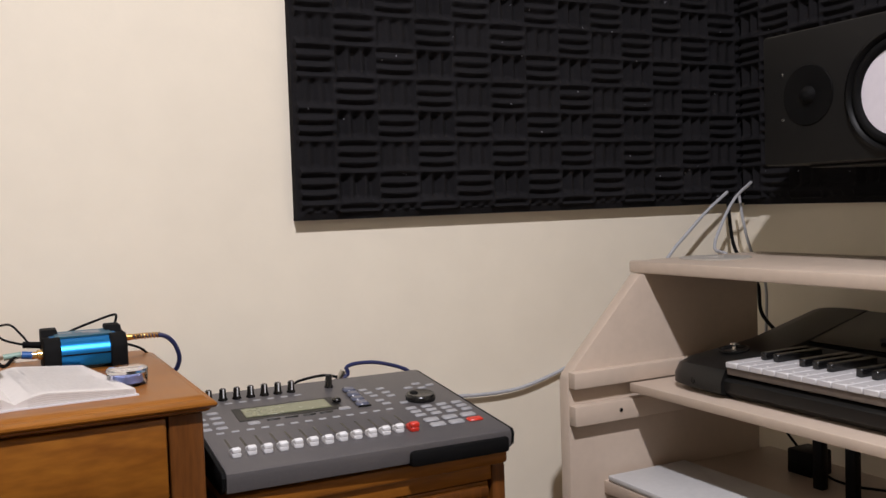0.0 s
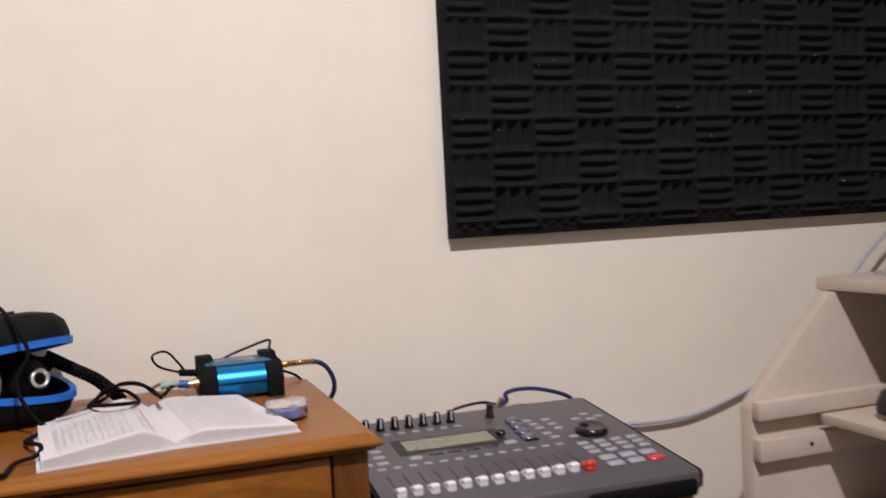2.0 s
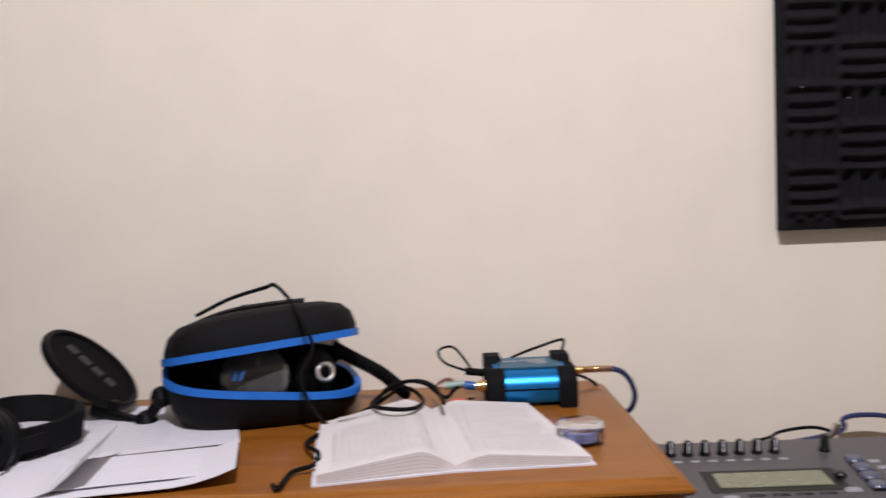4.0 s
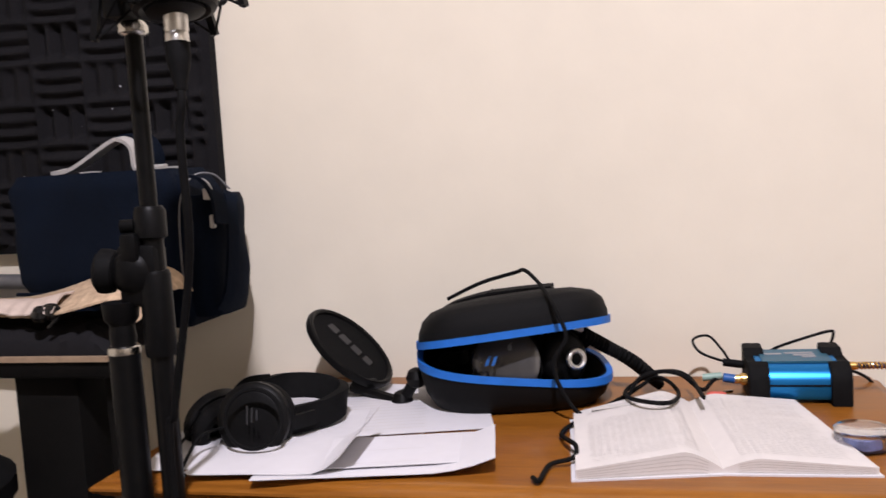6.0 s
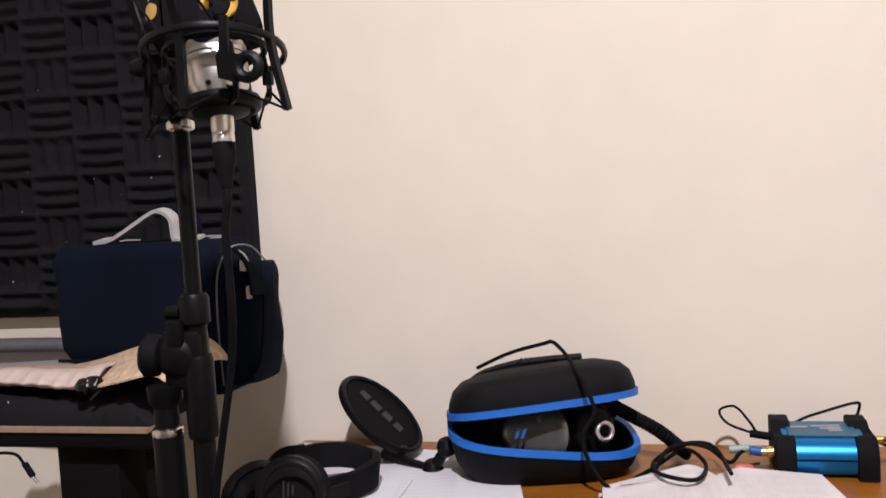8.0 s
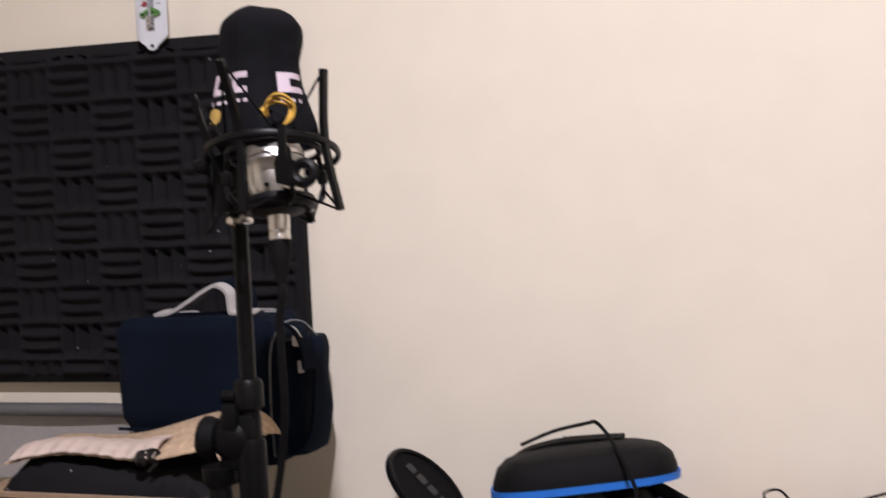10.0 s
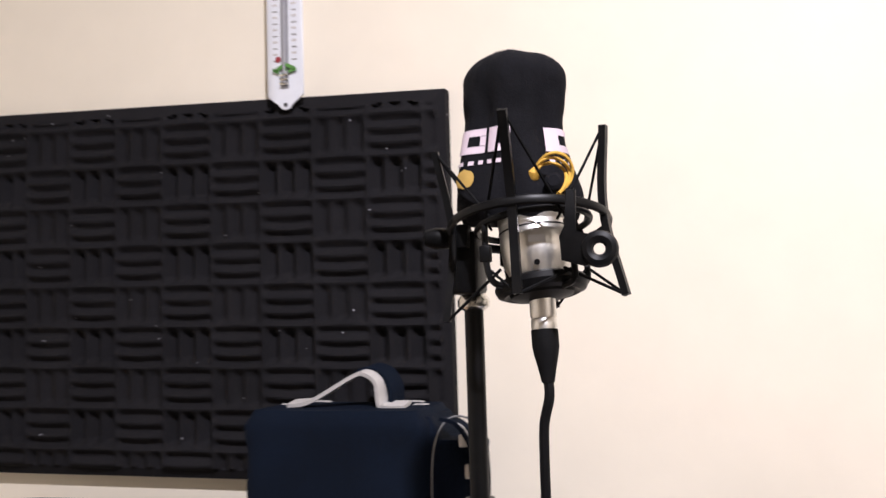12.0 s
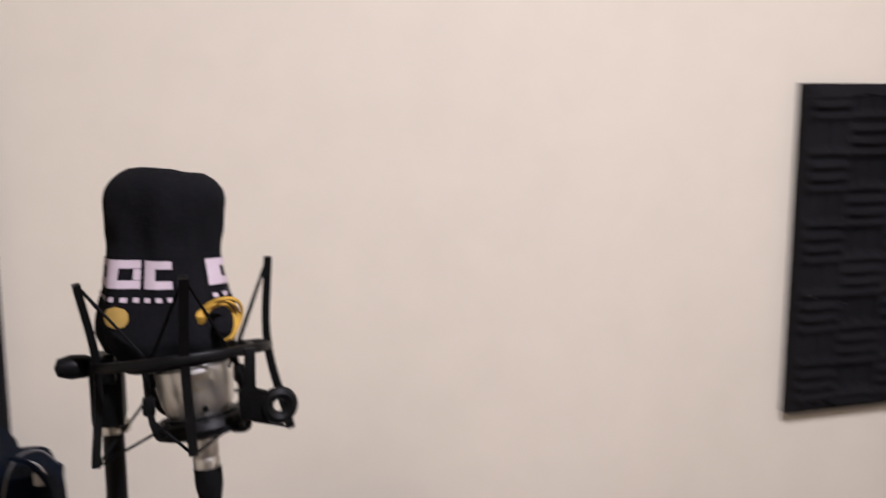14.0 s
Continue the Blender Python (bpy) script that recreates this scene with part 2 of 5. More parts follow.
def torus(bm, c, axis, R, r, n=32, k=8, squash=1.0):
    axis = Vector(axis).normalized()
    u = axis.orthogonal().normalized()
    v = axis.cross(u)
    c = Vector(c)
    rings = []
    for i in range(n):
        a = 2 * math.pi * i / n
        d = u * math.cos(a) + v * math.sin(a)
        rings.append(ring_pts(c + d * R, k, r, d, axis * squash))
    return skin(bm, rings, closed=True)


def prism(bm, outline, axis, lo, hi, bevel=0.0):
    """A flat outline pushed along an axis: 'x' takes (y, z), 'y' takes (x, z), 'z' takes (x, y)."""
    def put(p, w):
        return {"x": (w, p[0], p[1]), "y": (p[0], w, p[1]), "z": (p[0], p[1], w)}[axis]
    a = [bm.verts.new(put(p, lo)) for p in outline]
    b = [bm.verts.new(put(p, hi)) for p in outline]
    f1, f2 = bm.faces.new(a[::-1]), bm.faces.new(b)
    n = len(a)
    side = [bm.faces.new((a[k], a[(k + 1) % n], b[(k + 1) % n], b[k])) for k in range(n)]
    if bevel:
        bmesh.ops.bevel(bm, geom=list(f1.edges) + list(f2.edges), offset=bevel, segments=2, profile=0.5, affect="EDGES")
    return bm


def rounded(cx, cy, hx, hy, power=3.0, n=40):
    out = []
    for k in range(n):
        a = 2 * math.pi * k / n
        c, s = math.cos(a), math.sin(a)
        out.append((cx + hx * math.copysign(abs(c) ** (2 / power), c), cy + hy * math.copysign(abs(s) ** (2 / power), s)))
    return out


def sheet(bm, nu, nv, f):
    """A grid of nu x nv cells through f(u, v)."""
    g = [[bm.verts.new(f(i / nu, j / nv)) for j in range(nv + 1)] for i in range(nu + 1)]
    for i in range(nu):
        for j in range(nv):
            bm.faces.new((g[i][j], g[i + 1][j], g[i + 1][j + 1], g[i][j + 1]))
    return bm


# ---------------------------------------------------------------- the room
# SY and WX place unseen walls; their distance tunes the bounced fill
WY, EX, SY, WX, TOP = 1.728, 1.440, -2.5, -1.9, 2.65


def structure(name, lo, hi, material, label):
    return solo(name, box(B(), lo, hi), material, ((lo[0] + hi[0]) / 2, (lo[1] + hi[1]) / 2, lo[2]), label, name.split("_")[0], kind="structure")


structure("wall_north", (WX, WY, 0), (EX, WY + 0.14, TOP), WALL, "plain cream painted plaster wall behind the desk")
structure("wall_east", (EX, SY - 0.14, 0), (EX + 0.14, WY + 0.14, TOP), WALL, "cream painted plaster wall behind the cream workstation")
# unseen wall, added dim so that it returns little light
structure("wall_south", (WX, SY - 0.14, 0), (EX, SY, TOP), DIMWALL, "unseen wall, coloured dim brown-grey to cut bounced light")
# unseen wall, stands close so its cream colour lightens the left side
structure("wall_west", (WX - 0.14, SY - 0.14, 0), (WX, WY + 0.14, TOP), WALL, "unseen cream wall placed close to bounce fill light")
structure("ceiling", (WX - 0.14, SY - 0.14, TOP), (EX + 0.14, WY + 0.14, TOP + 0.12), CEIL, "plain white painted ceiling")
structure("floor", (WX, SY, -0.12), (EX, WY, 0.0), FLOOR, "plain grey floor")


# ---------------------------------------------------------------- acoustic foam
def foam_panel(x0, x1, z0, z1, col0, pitch, row0, rise, parity, deep_row, name, label, to_world):
    """A moulded foam panel, grooved in a basket pattern; x along the wall, z up, front at depth 0, back at 0.032."""
    def height(x, z):
        e = min(x - x0, x1 - x, z - z0, z1 - z)
        z += 0.0022 * math.sin(2 * math.pi * (x - col0) / (2 * pitch)) * math.sin(math.pi * (z - row0) / rise + 0.6)
        i, j = math.floor((x - col0) / pitch), math.floor((z - row0) / rise)
        u, v = (x - col0) / pitch - i, (z - row0) / rise - j
        if x < x0 + 0.006 or x > x1 - 0.012 or z > z1 - 0.018 or z < z0 + 0.012:
            return 0.0135 - 0.45 * min(e, 0.018)
        wave = 0.0010 * noise.noise((x * 45, z * 45, 3))
        if (i + j) % 2 == parity:
            # three shallow upright dents in a slightly sunk block
            g = 0.5 - 0.5 * math.cos(2 * math.pi * 3 * u)
            end = min(1.0, max(0.0, (min(v, 1 - v) - 0.04) * 6.0))
            rim = min(1.0, min(u, 1 - u, v, 1 - v) * 9.0)
            return 0.0034 * rim + (0.0125 * g ** 0.8 if j % 2 == deep_row else 0.0066 * g) * end + wave
        # three long level grooves between narrow ridges
        g = (0.5 - 0.5 * math.cos(2 * math.pi * 3 * v)) ** 1.1
        end = min(1.0, max(0.0, min(u, 1 - u) * 8.0 + 0.25))
        end = end * end * (3 - 2 * end)
        return 0.0078 * g * end + 0.0010 * (1 - end) + wave
    nx, nz = int((x1 - x0) / 0.0031), int((z1 - z0) / 0.0024)
    bm = B()
    sheet(bm, nx, nz, lambda a, b: to_world(x0 + a * (x1 - x0), height(x0 + a * (x1 - x0), z0 + b * (z1 - z0)), z0 + b * (z1 - z0)))
    bm.verts.ensure_lookup_table()
    grid = list(bm.verts)
    rim = [(x0, z0), (x1, z0), (x1, z1), (x0, z1)]
    back = [bm.verts.new(to_world(x, 0.0312, z)) for x, z in rim]
    cell = lambda i, j: grid[i * (nz + 1) + j]
    sides = [[cell(i, 0) for i in range(nx + 1)], [cell(nx, j) for j in range(nz + 1)], [cell(i, nz) for i in range(nx, -1, -1)], [cell(0, j) for j in range(nz, -1, -1)]]
    for k, s in enumerate(sides):
        bm.faces.new([back[k]] + s + [back[(k + 1) % 4]])
    bm.faces.new(back)
    return solo(name, bm, FOAM, to_world((x0 + x1) / 2, 0.0312, z0), label, "acoustic foam", "foam panels on the walls")


FY = WY - 0.032
foam_panel(0.473, 1.4395, 0.958, 1.436, 0.469, 0.0722, 0.983, 0.0508, 1, 0, "acoustic_foam", "charcoal grooved acoustic foam panel above the recorder, dusty", lambda x, d, z: (x, FY + d, z))
foam_panel(-1.62, -0.566, 0.960, 1.462, -0.672, 0.0772, 1.378, 0.0545, 1, 1, "acoustic_foam", "charcoal grooved acoustic foam panel behind the navy bag, dusty", lambda x, d, z: (x, FY + d, 0.960 + (z - 0.960) * (1 + 0.09 * (-0.566 - x))))
foam_panel(0.556, 1.70, 0.955, 1.436, 0.469, 0.0722, 0.983, 0.0508, 1, 0, "acoustic_foam", "charcoal grooved acoustic foam panel behind the loudspeaker", lambda x, d, z: (EX - 0.032 + d, 2.25 - x, z))

# ---------------------------------------------------------------- more mesh helpers


def ribbon(bm, points, wide, w, th, steps=6):
    """A flat strap along points; wide is the direction of its width."""
    pts = smooth_path(points, steps)
    wide = Vector(wide).normalized()
    rings = []
    for i, q in enumerate(pts):
        d = (pts[min(i + 1, len(pts) - 1)] - pts[max(i - 1, 0)]).normalized()
        a = (wide - d * wide.dot(d)).normalized() * (w / 2)
        b = d.cross(a).normalized() * (th / 2)
        rings.append([q + a + b, q - a + b, q - a - b, q + a - b])
    return skin(bm, rings)


def coil(bm, points, R, r, turns, n=6):
    """A coiled cable along a line of points."""
    base = smooth_path(points, 12)
    total = turns * 14
    line = []
    for i in range(total + 1):
        f = i / total * (len(base) - 1)
        k = min(int(f), len(base) - 2)
        q = base[k].lerp(base[k + 1], f - k)
        d = (base[k + 1] - base[k]).normalized()
        u = (Vector((0, 0, 1)) - d * d.z).normalized()
        a = 2 * math.pi * i / 14
        line.append(q + (u * math.cos(a) + d.cross(u) * math.sin(a)) * R)
    return cable(bm, line, r, n, straight=True)


def quadbar(bm, at, u, v, w, h, lift=None):
    """A thin bar centred at a point, along unit directions u and v."""
    at, u, v = Vector(at), Vector(u).normalized(), Vector(v).normalized()
    nrm = u.cross(v).normalized() * (lift or 0.0006)
    rings = [[at + u * (sx * w / 2) + v * (sy * h / 2) + nrm * k for sx, sy in ((-1, -1), (1, -1), (1, 1), (-1, 1))] for k in (-1, 1)]
    return skin(bm, rings)


# ---------------------------------------------------------------- pine chest under the book and the blue box
DT = 0.775
CX0, CX1, CY0, CY1 = -0.531, 0.247, 1.326, WY - 0.004
chest = thing("chest_of_drawers", ((CX0 + CX1) / 2, (CY0 + CY1) / 2, 0), "honey-varnished pine chest of drawers against the cream wall", "chest of drawers")


def top_board(bm, x0, x1, y0, y1, z1):
    """A board with a stepped, rounded moulding on its front and side edges."""
    prof = [(-0.010, 0.0), (-0.006, -0.0006), (-0.0035, -0.003), (-0.001, -0.0045), (0.003, -0.0055), (0.0062, -0.008), (0.0065, -0.0105), (0.004, -0.0135), (0.0, -0.0148), (-0.001, -0.0170), (-0.005, -0.0190)]
    rings = [[(x0 - o, y0 - o, z1 + h), (x1 + o, y0 - o, z1 + h), (x1 + o, y1, z1 + h), (x0 - o, y1, z1 + h)] for o, h in prof]
    return skin(bm, [[Vector(p) for p in r] for r in rings])


part("top", top_board(B(), CX0 + 0.006, CX1 - 0.006, CY0 + 0.006, CY1, DT), PINE, chest, "worn varnished pine top with a moulded edge")
fx0, fx1, fy = CX0 + 0.016, CX1 - 0.013, CY0 + 0.0125
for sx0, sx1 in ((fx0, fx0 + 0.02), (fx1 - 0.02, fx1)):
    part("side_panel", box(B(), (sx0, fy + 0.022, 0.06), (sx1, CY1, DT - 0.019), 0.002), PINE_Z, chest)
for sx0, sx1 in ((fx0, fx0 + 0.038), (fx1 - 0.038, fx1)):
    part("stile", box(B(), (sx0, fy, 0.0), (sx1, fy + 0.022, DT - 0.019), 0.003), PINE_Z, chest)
part("back_panel", box(B(), (fx0 + 0.02, CY1 - 0.012, 0.06), (fx1 - 0.02, CY1 - 0.002, DT - 0.021)), PINE, chest)
for zz in (0.06, 0.205, 0.36, 0.515, 0.655):
    part("rail", box(B(), (fx0 + 0.038, fy + 0.004, zz - 0.008), (fx1 - 0.038, fy + 0.022, zz + 0.006), 0.0015), PINE, chest)
for z0, z1 in ((0.068, 0.195), (0.213, 0.350), (0.368, 0.505), (0.523, 0.645), (0.664, 0.754)):
    d = part("drawer", box(B(), (fx0 + 0.040, fy - 0.002, z0), (fx1 - 0.040, fy + 0.018, z1), 0.004), PINE_D, chest)
    if z1 < 0.7:
        for kx in (-0.36, 0.05):
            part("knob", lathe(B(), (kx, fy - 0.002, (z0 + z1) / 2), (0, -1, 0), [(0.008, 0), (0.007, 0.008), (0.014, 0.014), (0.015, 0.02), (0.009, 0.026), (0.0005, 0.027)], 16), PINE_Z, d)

# ---------------------------------------------------------------- low cabinet under the recorder
cab = thing("low_cabinet", (0.43, 1.55, 0), "orange-varnished wooden cabinet with a framed front under the recorder", "cabinet")
KX0, KX1, KY0, KT = 0.262, 0.629, 1.350, 0.6515
part("top", box(B(), (KX0 - 0.002, KY0 - 0.005, KT - 0.02), (KX1 + 0.002, CY1, KT), 0.005), PINE, cab)
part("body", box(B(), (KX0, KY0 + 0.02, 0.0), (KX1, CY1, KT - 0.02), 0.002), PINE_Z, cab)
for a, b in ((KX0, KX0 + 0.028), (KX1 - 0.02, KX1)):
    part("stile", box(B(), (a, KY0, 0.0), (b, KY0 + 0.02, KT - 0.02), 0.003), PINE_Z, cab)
part("rail", box(B(), (KX0 + 0.028, KY0 + 0.002, KT - 0.04), (KX1 - 0.02, KY0 + 0.02, KT - 0.02), 0.002), PINE, cab)
door = part("door", box(B(), (KX0 + 0.03, KY0 + 0.006, 0.06), (KX1 - 0.022, KY0 + 0.02, KT - 0.042), 0.003), PINE_D, cab)
fr = B()
for lo, hi in (((KX0 + 0.034, KT - 0.062), (KX1 - 0.026, KT - 0.046)), ((KX0 + 0.034, 0.07), (KX0 + 0.05, KT - 0.063)), ((KX1 - 0.042, 0.07), (KX1 - 0.026, KT - 0.063))):
    box(fr, (lo[0], KY0 - 0.003, lo[1]), (hi[0], KY0 + 0.006, hi[1]), 0.004)
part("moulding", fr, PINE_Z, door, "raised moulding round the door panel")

# ---------------------------------------------------------------- digital recorder
rec = thing("digital_recorder", (0.251, 1.336, KT + 0.003), "grey multitrack recorder with white faders on a wooden cabinet", "audio recorder", turn=-1.7)
RW, RD, RH0, RH1 = 0.380, 0.312, 0.028, 0.0585


def rtop(v):
    return RH0 + (RH1 - RH0) * v / RD


prof = [(0.010, 0.001), (0.0025, 0.004), (0.0, RH0 - 0.008), (0.0015, RH0 - 0.002), (0.006, RH0 + 0.0006), (RD - 0.006, RH1), (RD, RH1 - 0.006), (RD, 0.0)]
part("body", prism(B(), prof, "x", 0.005, RW - 0.005, 0.0012), GREYMETAL, rec, local=True)
cheek = [(0.016, 0.0), (0.004, 0.007), (0.0015, RH0 - 0.006), (0.005, RH0 - 0.0008), (RD - 0.004, RH1 - 0.0016), (RD - 0.001, RH1 - 0.006), (RD - 0.001, 0.0)]
for u0 in (0.0, RW - 0.005):
    part("side_cheek", prism(B(), cheek, "x", u0, u0 + 0.005, 0.0008), SOFTBL, rec, "black plastic side cheek", local=True)
part("armrest", box(B(), (0.230, -0.005, -0.001), (RW - 0.010, 0.02, 0.0195), 0.005), SOFTBL, rec, "black soft strip along the front edge", local=True)
part("underside", box(B(), (0.006, 0.024, -0.0018), (RW - 0.006, RD - 0.01, 0.008), 0.001), SOFTBL, rec, local=True)
tilt = math.degrees(math.atan2(RH1 - RH0, RD))


def on_top(u, v, h=0.0):
    return pose(u, v, rtop(v) + h, tilt, 0, 0)


def plate(u, v, w, d, h, material, name, label="", bevel=0.0008, parent=None):
    bm = box(B(), (-w / 2, -d / 2, -0.001), (w / 2, d / 2, h), bevel, on_top(u, v), 1)
    return part(name, bm, material, parent or rec, label, local=True)


disp = plate(0.132, 0.1955, 0.146, 0.056, 0.0010, GUNGREY, "display_frame")
plate(0.1305, 0.1965, 0.119, 0.036, 0.0022, LCD, "display", "dull green liquid crystal display", 0.0003, disp)
plate(0.2045, 0.199, 0.012, 0.012, 0.007, BLACKKEY, "contrast_knob", bevel=0.003)
plate(0.2045, 0.1665, 0.017, 0.011, 0.002, LIGHTGREY, "enter_button", bevel=0.002)
plate(0.0755, 0.156, 0.016, 0.011, 0.002, LIGHTGREY, "display_button", bevel=0.002)
for i in range(4):
    plate(0.103 + i * 0.0245, 0.1605, 0.018, 0.0045, 0.0016, GUNGREY, "function_button", "dark slim key")
for i in range(12):
    u, v = 0.0270 + i * 0.0191, 0.052 + 0.0012 * math.sin(i * 1.9)
    plate(u, 0.078, 0.0030, 0.066, 0.0004, BLACKKEY, "fader_slot", bevel=0.0)
    f = plate(u, v, 0.0115, 0.017, 0.0060, WHITE, "fader", "white plastic fader cap", 0.0015)
    part("grip", box(B(), (-0.0054, -0.0086, 0.0050), (0.0054, -0.0006, 0.0105), 0.0012, on_top(u, v), 1), WHITE, f, local=True)
    part("grip_line", box(B(), (-0.0056, -0.0006, 0.0056), (0.0056, 0.0010, 0.0068), 0.0, on_top(u, v)), LIGHTGREY, f, local=True)
for i in range(13):
    plate(0.0264 + i * 0.0195, 0.133 + 0.0004 * i, 0.0105, 0.0050, 0.0014, LIGHTGREY, "channel_button")
plate(0.2560, 0.078, 0.0030, 0.066, 0.0004, BLACKKEY, "fader_slot", bevel=0.0)
mf = plate(0.2560, 0.050, 0.0125, 0.020, 0.0065, RED, "master_fader", "red plastic master fader", 0.002)
part("grip", box(B(), (-0.0060, -0.0098, 0.0055), (0.0060, -0.0006, 0.0115), 0.0012, on_top(0.2560, 0.050), 1), RED, mf, local=True)
for i in range(9):
    u = 0.0195 + i * 0.0199 if i < 8 else 0.2167
    p = on_top(u, 0.271)
    tall = 0.017 if i < 8 else 0.020
    k = part("knob", lathe(B(), p @ Vector((0, 0, 0)), p.to_3x3() @ Vector((0, 0, 1)), [(0.0068, 0), (0.0068, 0.002), (0.0055, 0.004), (0.0046, tall - 0.001), (0.0038, tall)], 16), BLACKKEY, rec, local=True)
    if i < 8:
        part("pointer", box(B(), (-0.0008, -0.0056, 0.005), (0.0008, -0.0042, tall + 0.0003), 0, p), WHITE, k, "white pointer line", local=True)
        plate(u + 0.004, 0.2515, 0.0105, 0.0045, 0.0014, LIGHTGREY, "input_button")
for i in range(4):
    for j in range(2):
        plate(0.0125 + j * 0.0205, 0.152 + i * 0.021, 0.0155, 0.0090, 0.0020, LIGHTGREY, "mode_button", bevel=0.002)
for i in range(4):
    q = plate(0.2375 - i * 0.0016, 0.240 - i * 0.0225, 0.0185, 0.0185, 0.0055, SMOKE, "quick_key", "smoky translucent key", 0.003)
    part("key_gap", box(B(), (-0.0095, -0.0112, 0.0002), (0.0095, -0.0096, 0.0030), 0, on_top(0.2375 - i * 0.0016, 0.240 - i * 0.0225)), BLACKKEY, q, local=True)
for u, v in ((0.2575, 0.236), (0.2600, 0.219), (0.2625, 0.203), (0.2625, 0.180), (0.2835, 0.232), (0.2850, 0.212), (0.2855, 0.194), (0.2900, 0.157), (0.2660, 0.163)):
    plate(u, v, 0.0125, 0.0075, 0.0018, LIGHTGREY, "navigation_button", bevel=0.001)
d0 = on_top(0.3185, 0.163)
dial = part("jog_dial", lathe(B(), d0 @ Vector((0, 0, 0)), d0.to_3x3() @ Vector((0, 0, 1)), [(0.0215, 0), (0.0220, 0.005), (0.0200, 0.0085), (0.0185, 0.0095), (0.016, 0.0090), (0.0005, 0.0086)], 28), BLACKKEY, rec, "black rubber jog dial", local=True)
part("finger_dent", lathe(B(), d0 @ Vector((-0.008, 0.006, 0.0088)), d0.to_3x3() @ Vector((0, 0, 1)), [(0.006, 0), (0.0055, 0.001), (0.0005, 0.0006)], 14), SOFTBL, dial, local=True)
for u, v in ((0.3425, 0.234), (0.3235, 0.2195), (0.3590, 0.2205), (0.3430, 0.2120)):
    plate(u, v, 0.0140, 0.0080, 0.0020, LIGHTGREY, "cursor_button", bevel=0.002)
for i in range(3):
    for j in range(4):
        plate(0.2885 + j * 0.0232, 0.128 - i * 0.0160, 0.0160, 0.0088, 0.0024, LIGHTGREY, "locate_button", bevel=0.0015)
for i in range(2):
    for j in range(3):
        red = i == 1 and j == 2
        plate(0.2935 + j * 0.0272, 0.0725 - i * 0.0205, 0.0215, 0.0130, 0.0030, RED if red else LIGHTGREY, "transport_button", "red record button" if red else "", 0.0018)
for i in range(2):
    part("name_mark", box(B(), (-0.02, -0.0020, 0.0), (0.02, 0.0020, 0.0005), 0, on_top(0.262 + 0.06 * i, 0.288)), GUNGREY, rec, local=True)
for fxx, fyy in ((0.03, 0.05), (0.35, 0.05), (0.03, 0.28), (0.35, 0.28)):
    part("foot", lathe(B(), (fxx, fyy, -0.003), (0, 0, 1), [(0.01, 0), (0.009, 0.004)], 12), SOFTBL, rec, local=True)

# cables behind the recorder
OFF = Vector((-0.012, -0.068, 0))
# ---------------------------------------------------------------- blue interface box on the chest
bx = thing("audio_interface", (0.152, 1.714, DT), "small blue metal audio interface with black rubber corners on the chest", "audio interface")
X0, X1, Y0, Y1, Z0, Z1 = 0.101, 0.204, 1.664, 1.744, DT + 0.003, DT + 0.043
bm = B()
prof = [(Y0 + 0.004, Z0 + 0.002), (Y0, Z0 + 0.008), (Y0, Z1 - 0.020), (Y0 + 0.004, Z1 - 0.010), (Y0 + 0.014, Z1 - 0.002), (Y1, Z1), (Y1, Z0 + 0.002)]
prism(bm, prof, "x", X0 + 0.01, X1 - 0.01)
shell = part("shell", bm, BLUEMET, bx, "blue anodised metal shell")
part("groove", box(B(), (X0 + 0.018, Y0 - 0.0006, Z0 + 0.017), (X1 - 0.018, Y0 + 0.001, Z0 + 0.019)), SOFTBL, shell)
part("top_plate", box(B(), (X0 + 0.016, Y0 + 0.016, Z1 - 0.0012), (X1 - 0.016, Y1 - 0.004, Z1 + 0.001), 0, Matrix.Identity(4)), BLUETOP, shell, "teal printed top")
for i, (w, xo, yo) in enumerate(((0.018, 0.03, 0.05), (0.03, 0.058, 0.055), (0.022, 0.062, 0.045), (0.014, 0.066, 0.036))):
    quad = quadbar(B(), (X0 + xo, Y0 + yo, Z1 + 0.0014), (1, 0.1, 0), (0, 1, 0), w, 0.005)
    part("printed_mark", quad, LIGHTGREY, shell)
for cx, s in ((X0, 1), (X1, -1)):
    a, c = sorted((cx, cx + s * 0.021))
    bm = B()
    pr = [(Y0 - 0.006, DT), (Y0 - 0.007, Z1 - 0.016), (Y0 - 0.002, Z1 - 0.004), (Y0 + 0.010, Z1 + 0.002), (Y0 + 0.030, Z1 - 0.002), (Y1 - 0.03, Z1 - 0.002), (Y1 - 0.022, Z1 + 0.007), (Y1 + 0.004, Z1 + 0.007), (Y1 + 0.006, DT)]
    prism(bm, pr, "x", a, c, 0.002)
    part("end_cap", bm, SOFTBL, bx, "black rubber end bumper")
jr = part("output_jack", lathe(B(), (X1, 1.708, DT + 0.032), (1, 0, 0), [(0.0062, 0), (0.0062, 0.004), (0.0045, 0.005), (0.0045, 0.012), (0.003, 0.013)], 14), BRASS, bx, "gold-plated jack")
jl = part("input_jack", lathe(B(), (X0, 1.690, DT + 0.022), (-1, 0, 0), [(0.0068, 0), (0.0068, 0.006), (0.005, 0.007), (0.005, 0.013)], 14), BRASS, bx, "gold-plated jack")

